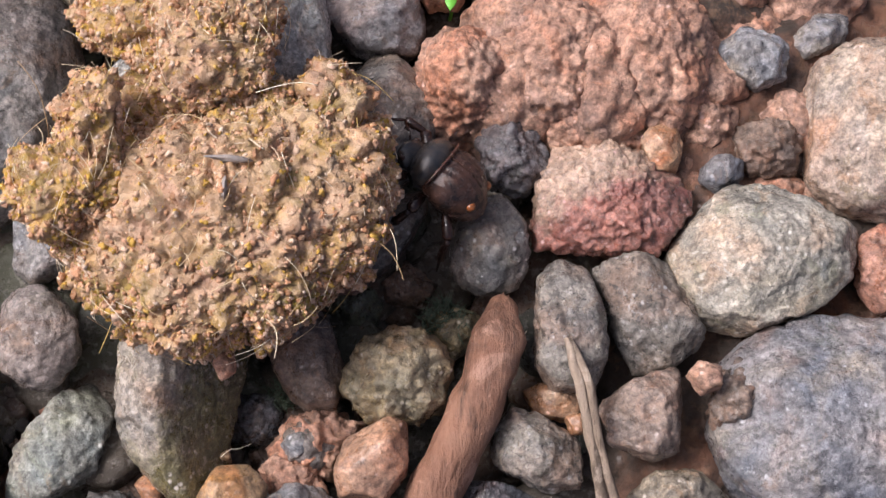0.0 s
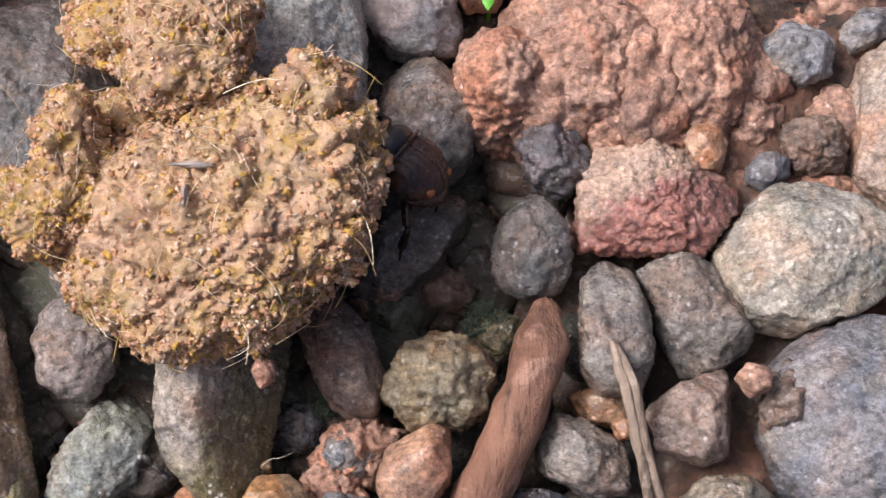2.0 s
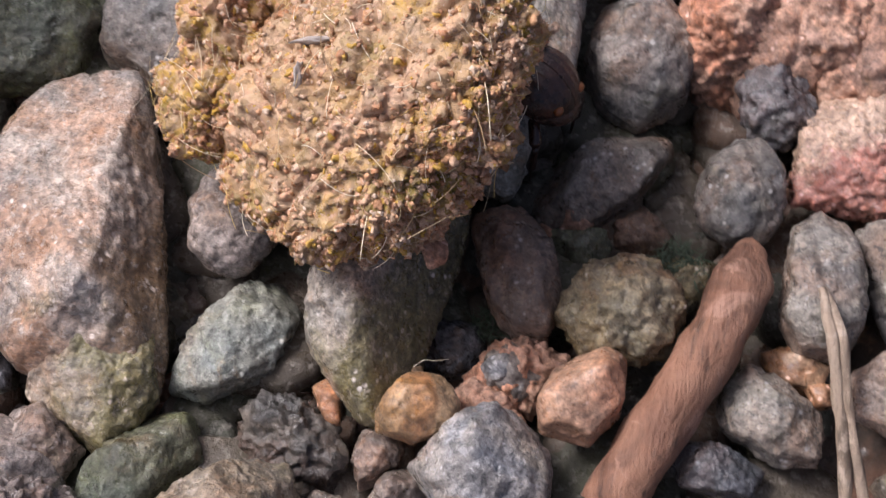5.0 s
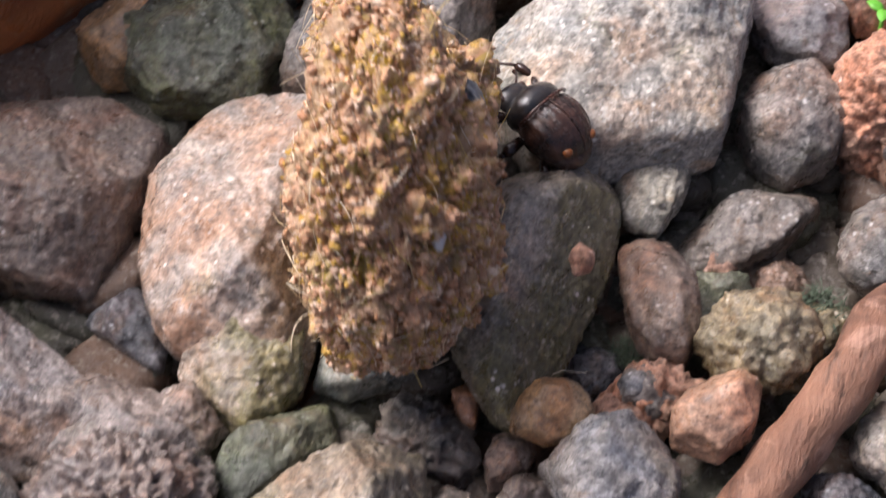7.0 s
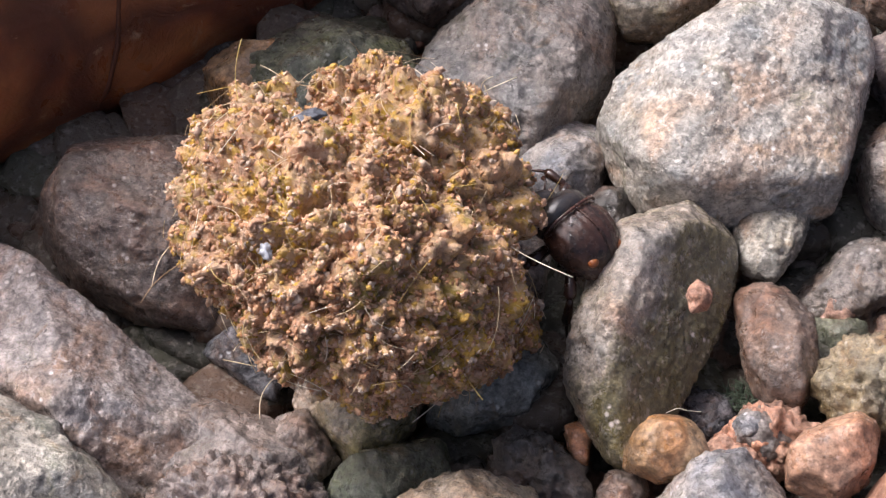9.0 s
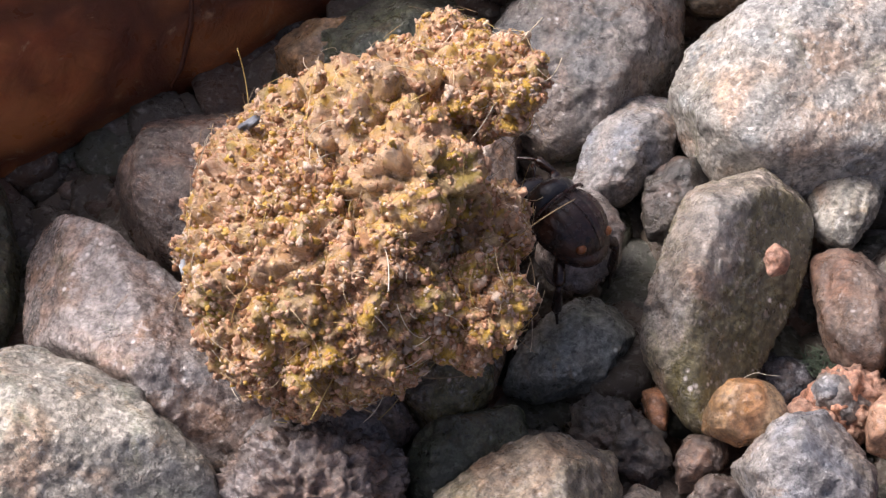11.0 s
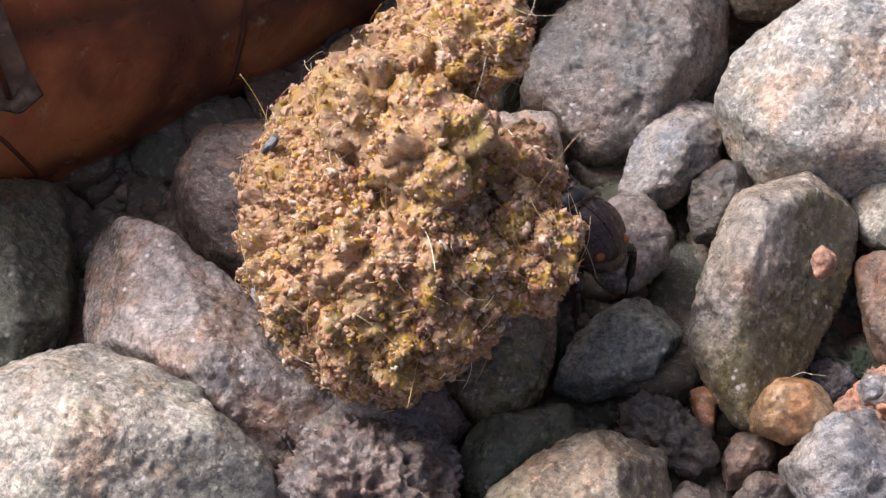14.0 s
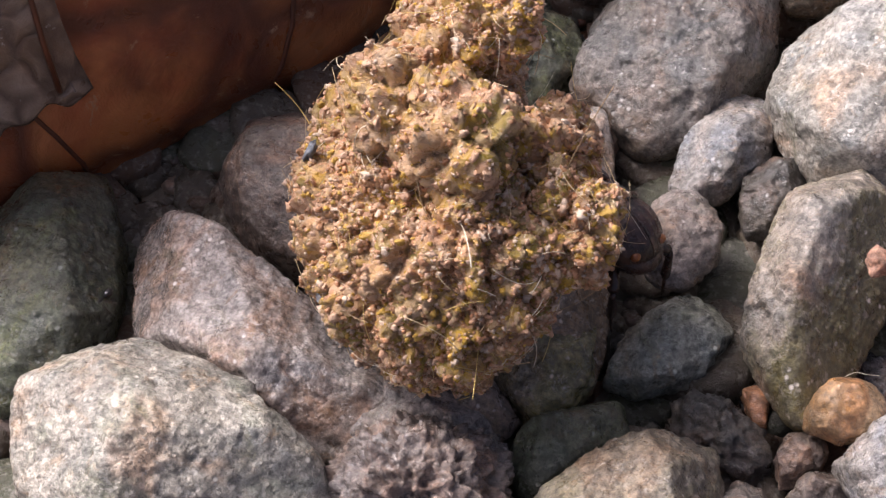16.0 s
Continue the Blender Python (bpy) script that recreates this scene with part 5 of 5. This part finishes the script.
def motions():
    walk(BALL, [(t, rolled(*row)) for t, *row in (
        (0, -9.8, 14.7, 10.6, -5, 4, 5),
        (0.5, -9.8, 14.6, 10.4, -3.7, 4.4, 6),
        (1, -11.3, 14.9, 10.2, -3.5, 5.9, 1),
        (1.5, -12.5, 15.2, 10, -4.2, 7.3, -3),
        (2, -13.9, 15.3, 9.7, -4.8, 8.7, -11),
        (2.5, -12.2, 15, 9.5, -4.5, 8.1, 1),
        (3, -12.5, 14.9, 9.3, -4.3, 9.6, -1),
        (3.5, -12.5, 14.8, 9.1, -4, 10, 0),
        (3.7, -12.4, 14.6, 9.4, -4.2, 10.5, -0.3),
        (4.7, -16.1, 12, 12.1, 1.5, 20.3, -28.7),
        (5.8, -20.1, 8, 13.1, 0.2, 23.5, -55.2),
        (6, -22.2, 5.6, 13.2, -4, 24, -59.5),
        (6.5, -24.1, -0.7, 13.4, 0, 34, -69),
        (7, -25.5, -0.2, 12.7, 8, 21, -89),
        (7.5, -30.6, -2, 12.1, 9.7, 11.8, -109),
        (8, -34.4, -3.3, 11.3, 10.6, 4.8, -146.4),
        (8.5, -37, -4.1, 10.8, 13.8, 5.4, -157.2),
        (9, -36.5, -3.9, 10.4, 17, 6, -155),
        (9.5, -39.6, -5.8, 11, 13, 6.5, -160),
        (10, -43.4, -8.4, 9.7, -8, 25, -202),
        (10.2, -43.7, -8.3, 9.7, -7.9, 25.2, -202),
        (12.3, -44.4, -9, 10.1, -5.8, 29.5, -205.4),
        (12.5, -44.8, -8.6, 10.1, -5.7, 29.7, -205.4),
        (13, -43.8, -8.3, 10.3, 0, 31.8, -209.2),
        (13.5, -43.7, -7.8, 10.2, 5.6, 33.8, -213.3),
        (14, -44.3, -7.7, 10.2, 11.3, 35.9, -218.2),
        (14.5, -44.6, -7.3, 10.2, 18, 39, -225),
        (15, -43.9, -7.3, 10.3, 19.3, 39.4, -224.6),
        (15.5, -43.9, -7.4, 10.4, 20.7, 39.6, -227.4),
        (16, -44.4, -7.3, 10.5, 22, 40, -231),
    )])
    walk(BUG, [(t, perched(x, y, z, ahead, back)) for t, x, y, z, ahead, back in (
        (0, 8.9, 19.4, 5.5, (-0.7, 0.6, 0.25), (0.45, 0.1, 0.85)),
        (0.5, 8.4, 20.2, 5.5, (-0.7, 0.6, 0.25), (0.45, 0.1, 0.85)),
        (1, 7.3, 19.8, 5.5, (-0.7, 0.6, 0.25), (0.45, 0.1, 0.85)),
        (1.5, 6.7, 19.8, 5.5, (-0.7, 0.6, 0.25), (0.45, 0.1, 0.85)),
        (2, 1.9, 21, 5.5, (-0.7, 0.6, 0.25), (0.45, 0.1, 0.85)),
        (2.5, 1.4, 20, 5.5, (-0.7, 0.6, 0.25), (0.45, 0.1, 0.85)),
        (3, 0.9, 19.5, 5.5, (-0.7, 0.6, 0.25), (0.45, 0.1, 0.85)),
        (3.7, 0.4, 19, 5.5, (-0.7, 0.6, 0.25), (0.45, 0.1, 0.85)),
        (4.7, -4, 19, 5.5, (-0.78, 0.45, 0.3), (0.4, -0.1, 0.85)),
        (5.8, -8.8, 20.9, 5.5, (-0.78, 0.45, 0.3), (0.4, -0.1, 0.85)),
        (6, -11, 17.5, 5.5, (-0.78, 0.45, 0.3), (0.4, -0.1, 0.85)),
        (6.5, -14.4, 17.1, 5.5, (-0.78, 0.45, 0.3), (0.4, -0.1, 0.85)),
        (7, -16.1, 16, 5.5, (-0.78, 0.45, 0.3), (0.4, -0.1, 0.85)),
        (7.2, -20, 14.5, 5.5, (-0.78, 0.45, 0.3), (0.4, -0.1, 0.85)),
        (7.6, -20, 15.3, 5.5, (-0.78, 0.45, 0.3), (0.4, -0.1, 0.85)),
        (8, -22, 15.8, 5.5, (-0.78, 0.45, 0.3), (0.4, -0.1, 0.85)),
        (8.3, -22.4, 15.4, 5.5, (-0.78, 0.45, 0.3), (0.4, -0.1, 0.85)),
        (8.6, -21.7, 9.5, 5.5, (-0.78, 0.45, 0.3), (0.4, -0.1, 0.85)),
        (9, -21.6, 6.9, 5.5, (-0.78, 0.45, 0.3), (0.4, -0.1, 0.85)),
        (9.3, -22.4, 6.0, 5.5, (-0.78, 0.45, 0.3), (0.4, -0.1, 0.85)),
        (9.6, -23.4, 4.8, 5.5, (-0.78, 0.45, 0.3), (0.4, -0.1, 0.85)),
        (10, -25.6, 3.0, 5.5, (-0.78, 0.45, 0.3), (0.4, -0.1, 0.85)),
        (10.2, -26.2, 2.8, 5.5, (-0.78, 0.45, 0.3), (0.4, -0.1, 0.85)),
        (12.3, -30.2, 3.4, 5.5, (-0.78, 0.45, 0.3), (0.4, -0.1, 0.85)),
        (12.5, -30.6, 3.0, 5.5, (-0.78, 0.45, 0.3), (0.4, -0.1, 0.85)),
        (13, -31.6, 3.6, 5.5, (-0.78, 0.45, 0.3), (0.4, -0.1, 0.85)),
        (14, -30.2, 1.8, 5.5, (-0.78, 0.45, 0.3), (0.4, -0.1, 0.85)),
        (14.5, -32.4, 1.4, 5.5, (-0.78, 0.45, 0.3), (0.4, -0.1, 0.85)),
        (16, -31.4, 1.2, 5.5, (-0.78, 0.45, 0.3), (0.4, -0.1, 0.85)),
    )])
    for crawler, rows in zip(ANTS, (
        (
            (0, -29, 9, -7, (0.7, -0.7, 0), (0.2, -0.2, 0.9)),
            (1, -27, 6, -5.5, (0.6, -0.7, 0.2), (0.2, -0.2, 0.9)),
            (1.4, -24.9, 3.1, -4.5, (0.6, -0.7, 0.3), (0.2, -0.2, 0.9)),
            (1.7, -23.1, 0.1, -2.7, (0.6, -0.8, 0), (0.2, -0.2, 0.9)),
            (2, -20.3, -3.7, -3.4, (0.7, -0.7, -0.2), (0.2, -0.2, 0.9)),
            (2.3, -19, -5, -7, (0.6, -0.6, -0.5), (0.2, -0.2, 0.9)),
            (16, -18.8, -5.2, -7.2, (0.6, -0.6, -0.5), (0.2, -0.2, 0.9)),
        ),
        (
            (0, -38, -22, -8, (-0.7, -0.6, 0.3), (0.2, -0.2, 0.9)),
            (7.2, -39, -22.6, -5, (-0.7, -0.6, 0.3), (0.2, -0.2, 0.9)),
            (7.4, -41.4, -24.2, 1.6, (-0.8, -0.4, 0.3), (0.2, -0.2, 0.9)),
            (7.5, -42.6, -25.2, 2, (-0.9, 0.1, 0), (0.2, -0.2, 0.9)),
            (7.7, -44, -25.6, 1.9, (-0.9, 0, -0.1), (0.2, -0.2, 0.9)),
            (8, -47, -25, -3, (-0.6, 0.5, -0.4), (0.2, -0.2, 0.9)),
            (10.2, -47, -23, -8, (-0.5, 0.7, 0), (0.2, -0.2, 0.9)),
            (13.8, -47.2, -22, -6.5, (-0.5, 0.6, 0.5), (0.2, -0.2, 0.9)),
            (14, -48.4, -20.9, -2.8, (-0.6, 0.5, 0.5), (0.2, -0.2, 0.9)),
            (14.2, -50, -20.1, -0.9, (-0.7, 0.5, 0.3), (0.2, -0.2, 0.9)),
            (14.4, -51.6, -19.1, 0.4, (-0.6, 0.7, 0.3), (0.2, -0.2, 0.9)),
            (14.6, -53.4, -17, 1.6, (-0.7, 0.6, 0.2), (0.2, -0.2, 0.9)),
            (14.8, -56.4, -15.6, 3, (-0.7, 0.6, 0), (0.2, -0.2, 0.9)),
            (15, -59, -12.4, 3.4, (-0.4, 0.9, 0), (0.2, -0.2, 0.9)),
            (15.2, -58.9, -10.9, 3.3, (-0.3, 0.9, 0), (0.2, -0.2, 0.9)),
            (15.4, -62, -10.4, 3.6, (-0.9, 0.3, -0.1), (0.2, -0.2, 0.9)),
            (15.6, -70.1, -9, 1, (-0.9, -0.1, -0.3), (0.2, -0.2, 0.9)),
            (15.8, -75.5, -10.2, -2, (-0.8, -0.5, -0.2), (0.2, -0.2, 0.9)),
            (16, -74.6, -13.8, -1.8, (-0.3, -0.9, 0), (0.2, -0.2, 0.9)),
        ),
    )):
        walk(crawler, [(t, perched(x, y, z, ahead, back)) for t, x, y, z, ahead, back in rows])


motions()
